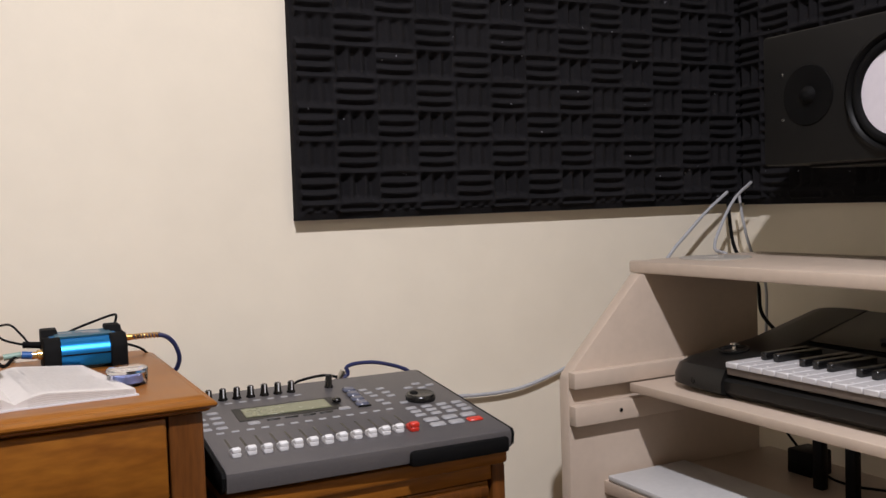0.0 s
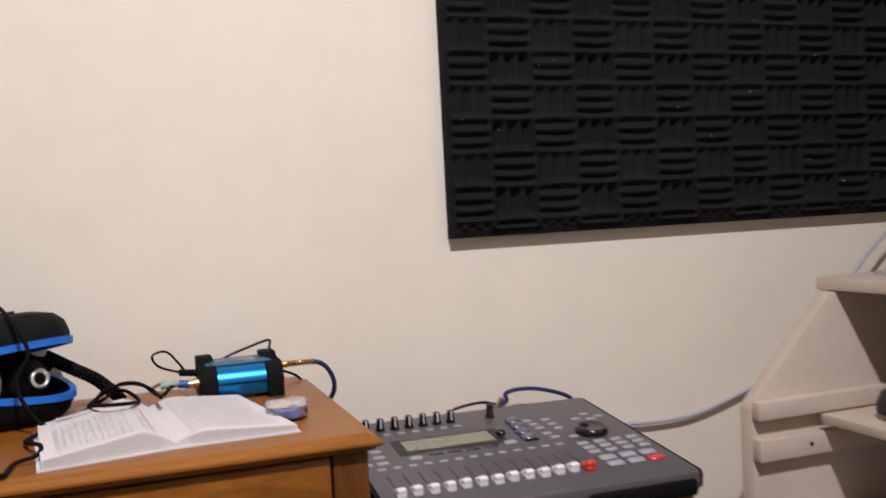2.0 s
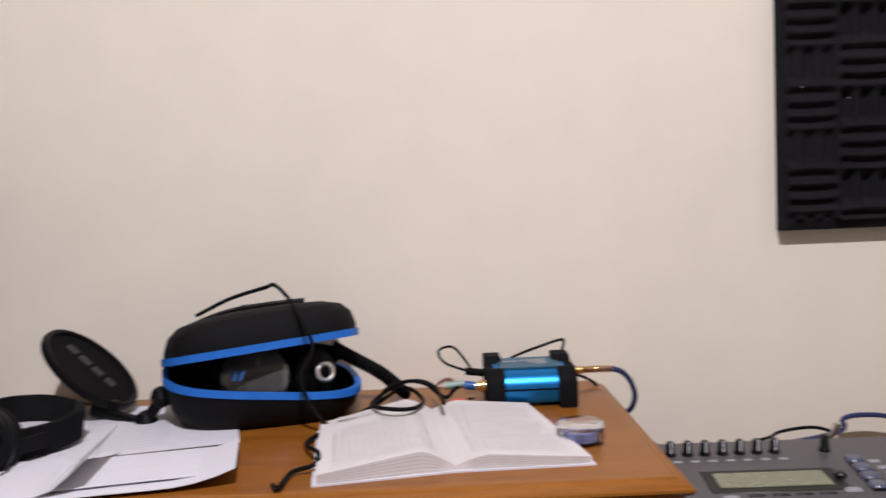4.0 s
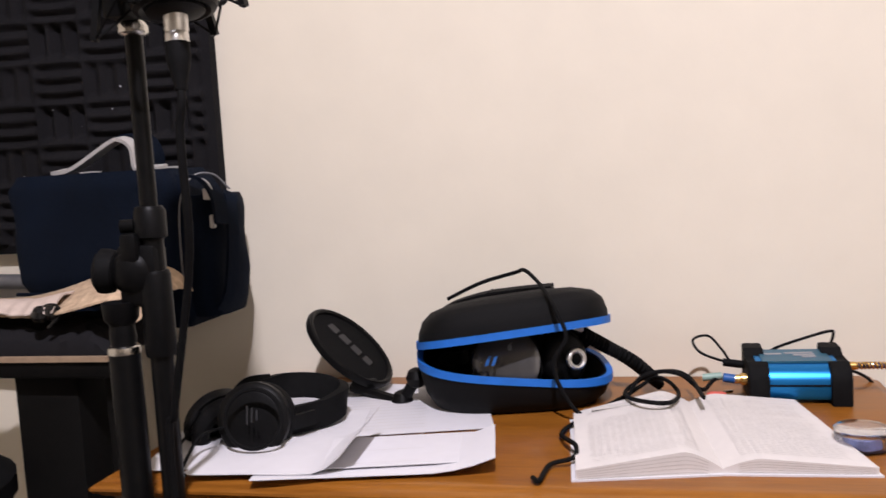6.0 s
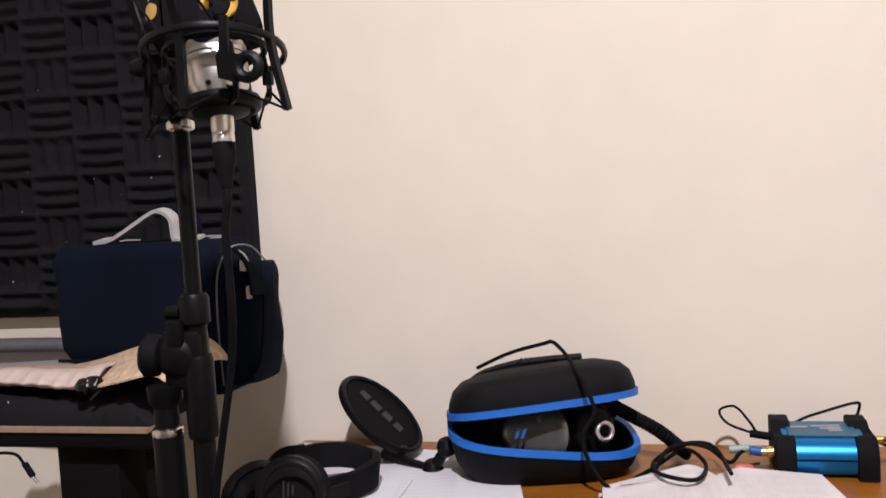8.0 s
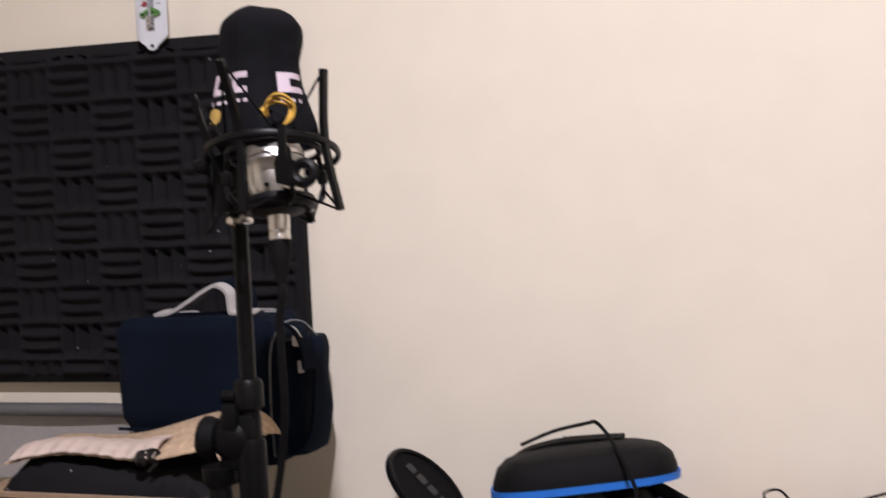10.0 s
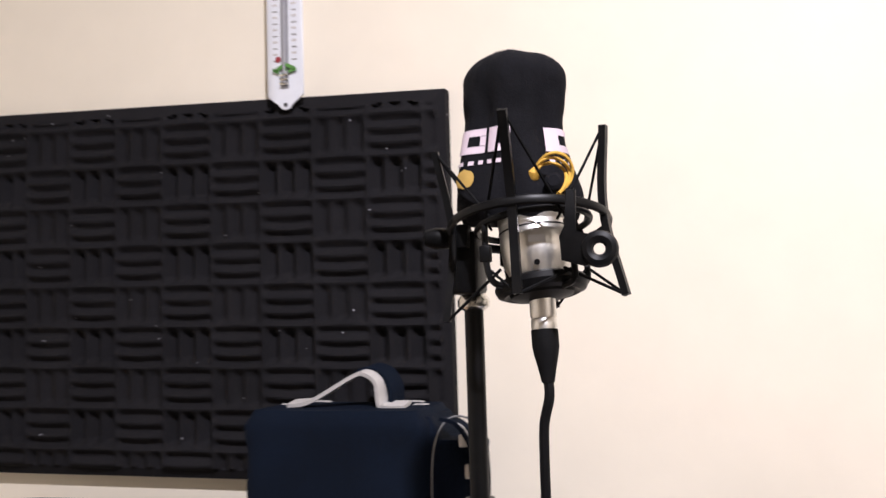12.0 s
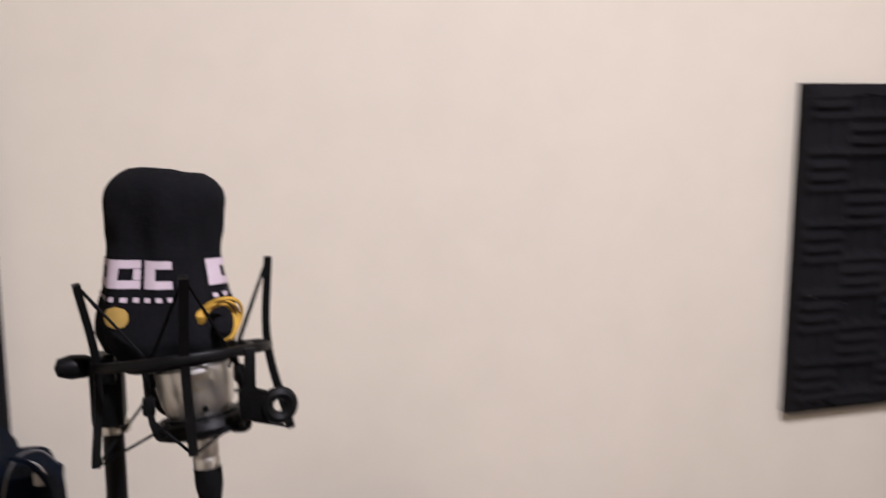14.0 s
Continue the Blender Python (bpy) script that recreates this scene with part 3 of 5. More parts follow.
# ---------------------------------------------------------------- cables of the box
nc = thing("instrument_cable", (0.232, 1.72, DT), "navy jacketed instrument cable with a coiled strain relief", "cable")
part("strain_relief", coil(B(), [(X1 + 0.012, 1.708, DT + 0.032), (X1 + 0.030, 1.709, DT + 0.032), (X1 + 0.050, 1.711, DT + 0.031)], 0.0030, 0.0016, 9), BRASS, nc, "brass spring strain relief")
part("jacket", cable(B(), [(X1 + 0.012, 1.708, DT + 0.032), (X1 + 0.050, 1.711, DT + 0.031), (X1 + 0.068, 1.716, DT + 0.020), (X1 + 0.078, 1.722, DT - 0.002), (X1 + 0.076, 1.732, DT - 0.022), (X1 + 0.064, 1.748, DT - 0.045), (X1 + 0.090, 1.770, DT - 0.100), (X1 + 0.16, 1.774, DT - 0.100), (0.540, 1.768, 0.698), (0.556, 1.768, 0.718), (0.587, 1.768, 0.7215), (0.623, 1.768, 0.7155), (0.664, 1.766, 0.699), (0.66, 1.766, 0.68)], 0.0033), NAVYCAB, nc)
part("plug", rod(B(), (0.536, 1.768, 0.692), (0.549, 1.768, 0.712), 0.005), CHROME, nc, "bright metal plug")

bc = thing("black_cable", (0.40, 1.75, 0.70), "thin black cable trailing behind the recorder", "cable")
part("jacket", cable(B(), [(0.30, 1.770, 0.672), (0.445, 1.768, 0.694), (0.475, 1.768, 0.7045), (0.515, 1.768, 0.7085), (0.542, 1.768, 0.702)], 0.0022), SOFTBL, bc)
wc = thing("grey_cable", (0.75, 1.76, 0.70), "pale grey cable looping along the wall behind the recorder", "cable")
part("jacket", cable(B(), [(0.66, 1.730, 0.664), (0.70, 1.775, 0.646), (0.769, 1.785, 0.639), (0.809, 1.786, 0.636), (0.850, 1.786, 0.635), (0.891, 1.786, 0.637), (0.930, 1.786, 0.644), (0.972, 1.786, 0.655), (1.03, 1.786, 0.672), (1.13, 1.786, 0.69)], 0.0032), GREYCAB, wc)

wl = thing("thin_cable", (0.05, 1.72, DT), "thin black cables looping up to the blue interface", "cable")
part("loop", cable(B(), [(X0, 1.728, DT + 0.030), (0.0846, 1.7350, 0.8056), (0.0556, 1.7450, 0.8147), (0.0474, 1.7500, 0.8291), (0.0648, 1.7520, 0.8332), (0.0795, 1.7450, 0.8179), (0.0873, 1.7300, 0.8081), (X0 - 0.004, 1.722, DT + 0.031)], 0.0016), SOFTBL, wl)
part("plug", rod(B(), (0.0792, 1.7280, 0.8073), (X0 + 0.002, 1.724, DT + 0.03), 0.0045), SOFTBL, wl)
part("back_lead", cable(B(), [(0.120, 1.762, DT + 0.028), (0.142, 1.766, 0.8155), (0.173, 1.767, 0.8262), (0.199, 1.768, 0.8335), (0.2045, 1.768, 0.8300), (0.198, 1.768, 0.806), (0.205, 1.768, DT + 0.02), (0.24, 1.762, DT + 0.004), (0.258, 1.768, DT - 0.03)], 0.0018), SOFTBL, wl)
ml = thing("minijack_cable", (0.04, 1.70, DT), "black audio lead with mint sleeve and blue plug", "cable")
part("sleeve", rod(B(), (0.0545, 1.7000, 0.7963), (0.0756, 1.7000, 0.7982), 0.0042), MINT, ml, "mint green plug sleeve")
part("plug", rod(B(), (0.0761, 1.6900, 0.7989), (X0 - 0.012, 1.690, DT + 0.022), 0.005), BLUELOGO, ml, "blue plug body")
rp = thing("coral_plug", (0.06, 1.68, DT), "coral pink jack plug lying on the chest", "plug")
part("body", lathe(B(), (0.0581, 1.6879, 0.7790), (1, 0.10, 0.0), [(0.003, 0), (0.0045, 0.004), (0.0045, 0.016), (0.003, 0.02), (0.0026, 0.021)], 14), CORAL, rp)
part("tip", rod(B(), (0.0724, 1.6972, 0.7790), (0.0864, 1.7067, 0.7790), 0.0018), CHROME, rp)

OFF = Vector((0.009, -0.075, 0))
# ---------------------------------------------------------------- open book
book = thing("open_book", (0.037, 1.452, DT), "open paperback book with printed pages lying on the chest", "book", turn=5.5)
BDEP, BL, BR = 0.212, 0.124, 0.112


def page_height(s):
    if s < 0:
        k = -s / BL
        return 0.0055 + 0.0165 * math.sin(min(k * 3.4, 1.0) * math.pi / 2) * (1 - 0.72 * max(0.0, k - 0.25) / 0.75)
    k = s / BR
    return 0.0055 + 0.0090 * math.sin(min(k * 3.6, 1.0) * math.pi / 2) * (1 - 0.75 * max(0.0, k - 0.25) / 0.75)


def page_point(s, y, z):
    """A point of the open pages, which fan out a little: s across from the spine, y up the page."""
    if s < 0:
        k = -s / BL
        return Vector((s, y * (1 - 0.17 * k) - 0.012 * k, z))
    return Vector((s * (1.10 - 0.14 * y / BDEP), y - 0.008 * s / BR, z))


def page_block(side):
    w = BL if side < 0 else BR
    rings = []
    for i in range(25):
        s = side * w * i / 24
        h = page_height(s)
        rings.append([page_point(s, 0.0, 0.0015), page_point(s, BDEP, 0.0015), page_point(s, BDEP, h), page_point(s, 0.0, h)])
    return part("page_block", skin(B(), rings), BOOKPG, book, local=True)


for side in (-1, 1):
    blk = page_block(side)
    w = BL if side < 0 else BR
    bm = B()
    rng = random.Random(5 + side)
    rows = 38
    for j in range(rows):
        y = 0.016 + j * (BDEP - 0.032) / rows
        if side < 0 and 30 <= j <= 34:
            continue
        a, c = 0.016, w - 0.012 - (rng.random() * 0.03 if rng.random() < 0.25 else 0)
        m = 14
        for i in range(m):
            cut = 0.55 + 0.4 * rng.random()
            s0, s1 = side * (a + (c - a) * i / m), side * (a + (c - a) * (i + cut) / m)
            f = [bm.verts.new(page_point(sx, yy, page_height(sx) + 0.0002)) for sx, yy in ((s0, y), (s1, y), (s1, y + 0.0013), (s0, y + 0.0013))]
            bm.faces.new(f if side > 0 else f[::-1])
    part("print", bm, PALEINK, blk, "rows of small grey print", local=True)
    bm = B()
    for i in range(5):
        for k in range(12):
            s0, s1 = side * (0.012 + (w - 0.014) * k / 12), side * (0.012 + (w - 0.014) * (k + 1) / 12)
            h0, h1 = page_height(s0) * (i + 1) / 6, page_height(s1) * (i + 1) / 6
            q = [page_point(s0, -0.0004, h0), page_point(s1, -0.0004, h1), page_point(s1, -0.0004, h1 + 0.00025), page_point(s0, -0.0004, h0 + 0.00025)]
            bm.faces.new([bm.verts.new(p) for p in q])
    part("page_edge", bm, PAGEEDGE, blk, local=True)
bm = quadbar(B(), (-0.078, 0.163, page_height(-0.078) + 0.0010), (1, 0.16, 0.085), (0, 1, 0), 0.055, 0.009)
part("heading_box", bm, PALEINK, book, "grey printed heading box", local=True)
part("cover", prism(B(), [(-BL - 0.004, -0.014), (0.0, -0.003), (BR * 1.10 + 0.003, -0.011), (BR * 0.97 + 0.003, BDEP - 0.006), (0.0, BDEP + 0.002), (-BL - 0.004, BDEP * 0.83 - 0.009)], "z", 0.0, 0.0016), PAPER, book, local=True)

OFF = Vector((-0.004, -0.078, 0))
# ---------------------------------------------------------------- clear round pot
pot = thing("plastic_pot", (0.175, 1.530, DT), "small clear round plastic pot with a bluish lid", "pot")
part("wall", lathe(B(), (0.175, 1.530, DT), (0, 0, 1), [(0.019, 0), (0.023, 0.002), (0.0235, 0.014), (0.0225, 0.016), (0.0215, 0.014), (0.021, 0.003), (0.0005, 0.0025)], 24), GLASS, pot)
part("lid", lathe(B(), (0.175, 1.530, DT + 0.0155), (0, 0, 1), [(0.0235, 0), (0.024, 0.004), (0.021, 0.006), (0.008, 0.0066), (0.0005, 0.0068)], 24), GLASS, pot)
part("filling", lathe(B(), (0.175, 1.530, DT + 0.0035), (0, 0, 1), [(0.018, 0), (0.018, 0.008), (0.010, 0.010), (0.0005, 0.010)], 20), mat("pale_blue_filling", (0.35, 0.42, 0.72), 0.4, vary=0.3, scale=60), pot, "pale blue filling")

OFF = Vector((0.015, -0.050, 0))
# ---------------------------------------------------------------- headphone case, half open
case = thing("headphone_case", (-0.187, 1.680, DT), "black hard-shell headphone case with blue zip, half open", "case")
CW, CD, CCX, CCY, CTURN = 0.110, 0.086, -0.185, 1.676, radians(14)


def case_ring(scale, z, kx, ky, power=3.1, n=44):
    """One level outline of the case, its plane sloping by kx and ky."""
    c, s = math.cos(CTURN), math.sin(CTURN)
    return [Vector((CCX + c * x - s * y, CCY + s * x + c * y, z + kx * x + ky * y)) for x, y in rounded(0, 0, CW * scale, CD * scale, power, n)]


def lower_shell(bm):
    rings = []
    for s, h in ((0.76, 0.0), (0.85, 0.003), (0.94, 0.016), (0.985, 0.032), (0.998, 0.044)):
        rings.append(case_ring(s, DT + h, -0.10 * h / 0.04, 0.045 * h / 0.04))
    for s, h in ((0.95, 0.043), (0.90, 0.026), (0.76, 0.010)):
        rings.append(case_ring(s, DT + h, -0.10 * h / 0.04, 0.045 * h / 0.04))
    return skin(bm, rings)


def upper_shell(bm):
    rings = []
    for s, h in ((0.76, 0.030), (0.92, 0.014), (0.95, 0.0), (0.995, 0.0), (0.985, 0.013), (0.94, 0.027), (0.84, 0.037), (0.64, 0.043), (0.30, 0.046)):
        rings.append(case_ring(s, DT + 0.077 + h, 0.085, -0.16))
    return skin(bm, rings)


low = part("lower_shell", lower_shell(B()), CASEFAB, case)
upp = part("upper_shell", upper_shell(B()), CASEFAB, case)


def zip_band(bm, z, kx, ky):
    outer, inner = case_ring(1.015, z, kx, ky), case_ring(0.955, z, kx, ky)
    rings = []
    for o, i in zip(outer, inner):
        rings.append([o + Vector((0, 0, 0.0042)), o - Vector((0, 0, 0.0042)), i - Vector((0, 0, 0.003)), i + Vector((0, 0, 0.003))])
    return skin(bm, rings, closed=True)


part("zip", zip_band(B(), DT + 0.0435, -0.11, 0.05), BLUEZIP, low, "bright blue zip tape")
part("zip", zip_band(B(), DT + 0.0785, 0.085, -0.16), BLUEZIP, upp, "bright blue zip tape")
part("hinge", box(B(), (CCX - 0.06, CCY + CD - 0.010, DT + 0.040), (CCX + 0.03, CCY + CD - 0.004, DT + 0.075), 0.002), CASEFAB, case)
part("carry_strap", ribbon(B(), [(CCX - 0.090, CCY + 0.01, DT + 0.097), (CCX - 0.072, CCY + 0.015, DT + 0.108), (CCX - 0.035, CCY + 0.02, DT + 0.118), (CCX + 0.01, CCY + 0.02, DT + 0.1235), (CCX + 0.048, CCY + 0.02, DT + 0.126)], (0, 1, 0), 0.026, 0.007), SOFTBL, upp, "ribbed black carrying strap")

for k in range(13):
    xr_ = CCX - 0.026 + 0.006 * k
    zr_ = DT + 0.1225 + 0.0035 * k / 12
    part("strap_rib", rod(B(), (xr_, CCY + 0.006, zr_), (xr_, CCY + 0.034, zr_), 0.0019, n=8), SOFTBL, upp)

hp = thing("silver_headphones", (CCX, CCY, DT + 0.006), "dark silver headphones lying in the open case", "headphones")


def ear_cup(parent, c, n, r, th, face, ring, pad=0.016, segs=28, name="ear_cup", label=""):
    c, n = Vector(c), Vector(n).normalized()
    shellp = part(name, lathe(B(), c - n * th, n, [(r * 0.96, 0), (r, th * 0.25), (r, th * 0.75), (r * 0.92, th * 0.95), (r * 0.72, th * 1.12), (0.0005, th * 1.2)], segs), face, parent, label)
    part("ear_pad", torus(B(), c - n * (th + pad * 0.45), n, r * 0.74, r * 0.26, 28, 10, pad / (r * 0.5)), SOFTBL, shellp)
    return shellp


c1 = ear_cup(hp, (-0.186, 1.620, DT + 0.054), (-0.10, -1, 0.30), 0.040, 0.014, SILVERGREY, DARKPL, label="silver grey ear cup")
c2 = ear_cup(hp, (-0.118, 1.652, DT + 0.052), (0.72, -0.62, 0.15), 0.031, 0.018, DARKPL, DARKPL)
part("trim_ring", torus(B(), (-0.108, 1.640, DT + 0.053), (0.55, -0.8, 0.15), 0.0095, 0.0030, 24, 8), SATIN, c2, "bright metal trim ring")
lg = Vector((-0.197, 1.6025, DT + 0.0600))
for k in (-0.0035, 0.0035):
    part("blue_mark", quadbar(B(), lg + Vector((k, 0, 0)), (1, 0, 0.35), (0.35, 0.30, 1), 0.004, 0.011), BLUELOGO, c1, "blue printed mark")
part("headband", cable(B(), [(-0.262, 1.70, DT + 0.040), (-0.25, 1.735, DT + 0.055), (-0.19, 1.748, DT + 0.06), (-0.13, 1.735, DT + 0.06), (-0.105, 1.70, DT + 0.06)], 0.010), SOFTBL, hp)
part("yoke", cable(B(), [(-0.262, 1.70, DT + 0.04), (-0.262, 1.66, DT + 0.05), (-0.235, 1.645, DT + 0.055)], 0.008), DARKPL, hp)

hc = thing("headphone_cable", (-0.05, 1.55, DT), "long black headphone cable looped over the case and the book", "cable")
part("coiled_lead", coil(B(), [(-0.1030, 1.6800, 0.8485), (-0.0772, 1.6950, 0.8297), (-0.0493, 1.7000, 0.8117), (-0.0250, 1.7199, 0.7850)], 0.0062, 0.0024, 22), SOFTBL, hc, "tightly coiled black lead")
part("lead_end", rod(B(), (-0.0321, 1.6900, 0.7975), (-0.0188, 1.6998, 0.7830), 0.0078, 0.006), SOFTBL, hc)
part("over_lead", cable(B(), [(-0.2647, 1.7000, 0.8894), (-0.2213, 1.6900, 0.9092), (-0.1787, 1.6800, 0.9215), (-0.1645, 1.6650, 0.9259), (-0.1459, 1.6350, 0.9158), (-0.1319, 1.6050, 0.9042), (-0.1219, 1.5880, 0.8907), (-0.1126, 1.5820, 0.8648), (-0.1253, 1.5800, 0.8413), (-0.1228, 1.5780, 0.8176), (-0.1052, 1.5750, 0.7884), (-0.0823, 1.5736, 0.7800), (-0.0581, 1.6290, 0.7820), (-0.0397, 1.6600, 0.8021), (-0.0089, 1.6800, 0.8046), (0.0126, 1.6900, 0.7955), (0.0241, 1.5830, 0.8000)], 0.0023), SOFTBL, hc)
part("loose_lead", cable(B(), [(0.0740, 1.7000, 0.7915), (0.0424, 1.6800, 0.7955), (0.0261, 1.6600, 0.7881), (0.0026, 1.6500, 0.8078), (-0.0243, 1.6600, 0.8072), (-0.0557, 1.6600, 0.7879), (-0.0473, 1.5776, 0.8000), (-0.0112, 1.5519, 0.8030), (0.0003, 1.6600, 0.7861), (-0.0215, 1.6700, 0.7995), (-0.0555, 1.6473, 0.7850), (-0.0888, 1.5865, 0.7820), (-0.1155, 1.5259, 0.7800), (-0.0960, 1.4614, 0.7880), (-0.0971, 1.4409, 0.7830), (-0.1167, 1.4333, 0.7790), (-0.1218, 1.3921, 0.7790), (-0.128, 1.400, 0.779)], 0.0023), SOFTBL, hc)

OFF = Vector((0.022, -0.070, 0))
# ---------------------------------------------------------------- papers


def paper(cx, cy, w, d, turn, z, label, curl=0.0, lines=0):
    m = pose(cx, cy, DT + z, 0, 0, turn)
    f = lambda a, b: m @ Vector(((a - 0.5) * w, (b - 0.5) * d, curl * max(0.0, a - 0.72) ** 2 * 8 + 0.0004 * noise.noise((a * 4, b * 4, turn))))
    bm = sheet(B(), 12, 8, f)
    ob = thing("paper_sheet", (cx, cy, DT + z), label, "paper", "loose papers on the chest")
    top = bmesh.ops.extrude_face_region(bm, geom=bm.faces[:])
    bmesh.ops.translate(bm, vec=(0, 0, 0.0006), verts=[v for v in top["geom"] if isinstance(v, bmesh.types.BMVert)])
    part("sheet", bm, PAPER, ob)
    if lines:
        bm = B()
        for i in range(lines):
            b0 = 0.10 + 0.80 * i / lines
            q = [f(0.08, b0), f(0.66, b0), f(0.66, b0 + 0.005), f(0.08, b0 + 0.005)]
            bm.faces.new([bm.verts.new(p + Vector((0, 0, 0.0011))) for p in q])
        part("ruling", bm, PALEINK, ob)
    return ob


paper(-0.400, 1.665, 0.297, 0.190, -8, 0.0006, "white lined paper sheet lying under the pop shield", lines=16)
paper(-0.318, 1.630, 0.210, 0.180, 14, 0.0018, "white handwritten paper sheet with a torn edge", lines=12)
paper(-0.430, 1.520, 0.200, 0.180, 10, 0.0030, "plain white paper sheet under the black headphones")
paper(-0.287, 1.462, 0.222, 0.100, 10, 0.0042, "plain white folded paper sheet at the front edge", curl=0.02)
paper(-0.380, 1.462, 0.165, 0.112, 4, 0.0056, "plain white paper sheet with a curled edge", curl=0.05)
paper(-0.270, 1.478, 0.140, 0.090, 12, 0.0070, "white paper slip with faint pencil notes", lines=2)

OFF = Vector((0.012, -0.062, 0))
# ---------------------------------------------------------------- black headphones
bh = thing("black_headphones", (-0.43, 1.53, DT + 0.008), "black closed-back studio headphones lying on white papers", "headphones")
e1 = ear_cup(bh, (-0.4157, 1.4780, 0.8081), (0.10, -1, 0.22), 0.0375, 0.016, DARKPL, DARKPL, 0.026)
e2 = ear_cup(bh, (-0.4822, 1.5300, 0.7934), (-0.62, 0.55, 0.25), 0.038, 0.016, DARKPL, DARKPL, 0.024)
p1 = Vector((-0.4046, 1.4550, 0.8155))
part("cup_ring", torus(B(), p1 + Vector((0, 0.004, -0.001)), (0.10, -1, 0.22), 0.029, 0.0022, 28, 6), SOFTBL, e1)
for k in range(3):
    part("printed_mark", quadbar(B(), p1 + Vector((-0.004 + 0.005 * k, -0.0005, 0.004)), (1, 0, 0), (0, 0.2, 1), 0.0012, 0.018 - 0.004 * k), DIMPRINT, e1)
part("headband", ribbon(B(), [(-0.4437, 1.5600, 0.8144), (-0.4242, 1.5850, 0.8154), (-0.3933, 1.6000, 0.8120), (-0.3690, 1.6050, 0.8023), (-0.3560, 1.5800, 0.8002), (-0.3657, 1.5550, 0.7951), (-0.3849, 1.5300, 0.7946), (-0.4027, 1.5050, 0.7962)], (0.10, 0.25, 1), 0.028, 0.010), SOFTBL, bh, "padded black headband")
part("slider", ribbon(B(), [(-0.4678, 1.5450, 0.8128), (-0.4546, 1.5550, 0.8258), (-0.4346, 1.5700, 0.8262)], (0.1, 0.2, 1), 0.013, 0.004), DARKPL, bh)
part("slider", ribbon(B(), [(-0.4093, 1.4850, 0.7984), (-0.3882, 1.5000, 0.7968), (-0.3690, 1.5300, 0.7966)], (0.1, 0.2, 1), 0.015, 0.004), DARKPL, bh)
part("lead", cable(B(), [(-0.4781, 1.4900, 0.7928), (-0.4890, 1.4800, 0.7900), (-0.4837, 1.4500, 0.7857), (-0.4584, 1.4019, 0.7840), (-0.4383, 1.3821, 0.7840), (-0.47, 1.40, 0.784)], 0.0016), SOFTBL, bh)
part("lead", cable(B(), [(-0.4419, 1.4700, 0.8028), (-0.4592, 1.4550, 0.7988), (-0.4589, 1.4300, 0.7904), (-0.4511, 1.3979, 0.7830)], 0.0016), SOFTBL, bh)
part("strain_relief", rod(B(), (-0.4812, 1.4900, 0.8137), (-0.4903, 1.4800, 0.7959), 0.0045, 0.0028), SOFTBL, bh)

OFF = Vector((0.015, -0.050, 0))
# ---------------------------------------------------------------- pop shield
pc = Vector((-0.3931, 1.7000, 0.8308))
ps = thing("pop_shield", (pc.x + 0.05, pc.y - 0.02, DT + 0.006), "round black mesh pop shield leaning near the wall", "pop shield")
view = (Vector((-0.015, 0.66, 1.06)) - pc).normalized()
side = Vector((0.70, 0.0, 0.71))
side = (side - view * side.dot(view)).normalized()
pn = (view * 0.42 + side * 0.907).normalized()
part("rim", torus(B(), pc, pn, 0.0615, 0.0042, 44, 8, 1.3), DARKPL, ps)
part("mesh", lathe(B(), pc - pn * 0.001, pn, [(0.0605, 0), (0.0605, 0.002)], 40), mat("black_mesh", (0.006, 0.006, 0.0065), 0.8, spec=0.10, vary=0.3, fine=900, bump=0.5, bump_scale=1600), ps, "fine black mesh disc")
pu = (Vector((0.72, 0, -0.70)) - pn * pn.dot(Vector((0.72, 0, -0.70)))).normalized()
pv = pn.cross(pu)
for k, w in enumerate((0.014, 0.015, 0.014, 0.012)):
    part("printed_mark", quadbar(B(), pc + pn * 0.0018 + pu * (-0.032 + 0.0195 * k) + pv * 0.004, pu, pv, w, 0.015), DIMPRINT, ps, "dim grey printed mark")
part("clamp", box(B(), (-0.012, -0.008, -0.006), (0.018, 0.008, 0.012), 0.004, Matrix.Translation((-0.3709, 1.6720, 0.7865))), DARKPL, ps)
part("arm", cable(B(), [(-0.3860, 1.6800, 0.7864), (-0.3525, 1.6650, 0.7815), (-0.3155, 1.6500, 0.7756)], 0.0066), DARKPL, ps)
part("ball_joint", lathe(B(), Vector((-0.3147, 1.6500, 0.7770)) - Vector((0, 0, 0.0135)), (0, 0, 1), [(0.003, 0), (0.009, 0.003), (0.0135, 0.0135), (0.009, 0.024), (0.003, 0.027)], 16), DARKPL, ps)
part("link", rod(B(), (-0.3102, 1.6480, 0.7837), (-0.2972, 1.6450, 0.8015), 0.0068), DARKPL, ps)
part("ball_joint", lathe(B(), Vector((-0.2948, 1.6450, 0.8062)) - Vector((0, 0, 0.012)), (0, 0, 1), [(0.003, 0), (0.009, 0.003), (0.0125, 0.012), (0.009, 0.021), (0.003, 0.024)], 16), DARKPL, ps)

OFF = Vector((0.021, -0.021, -0.003))
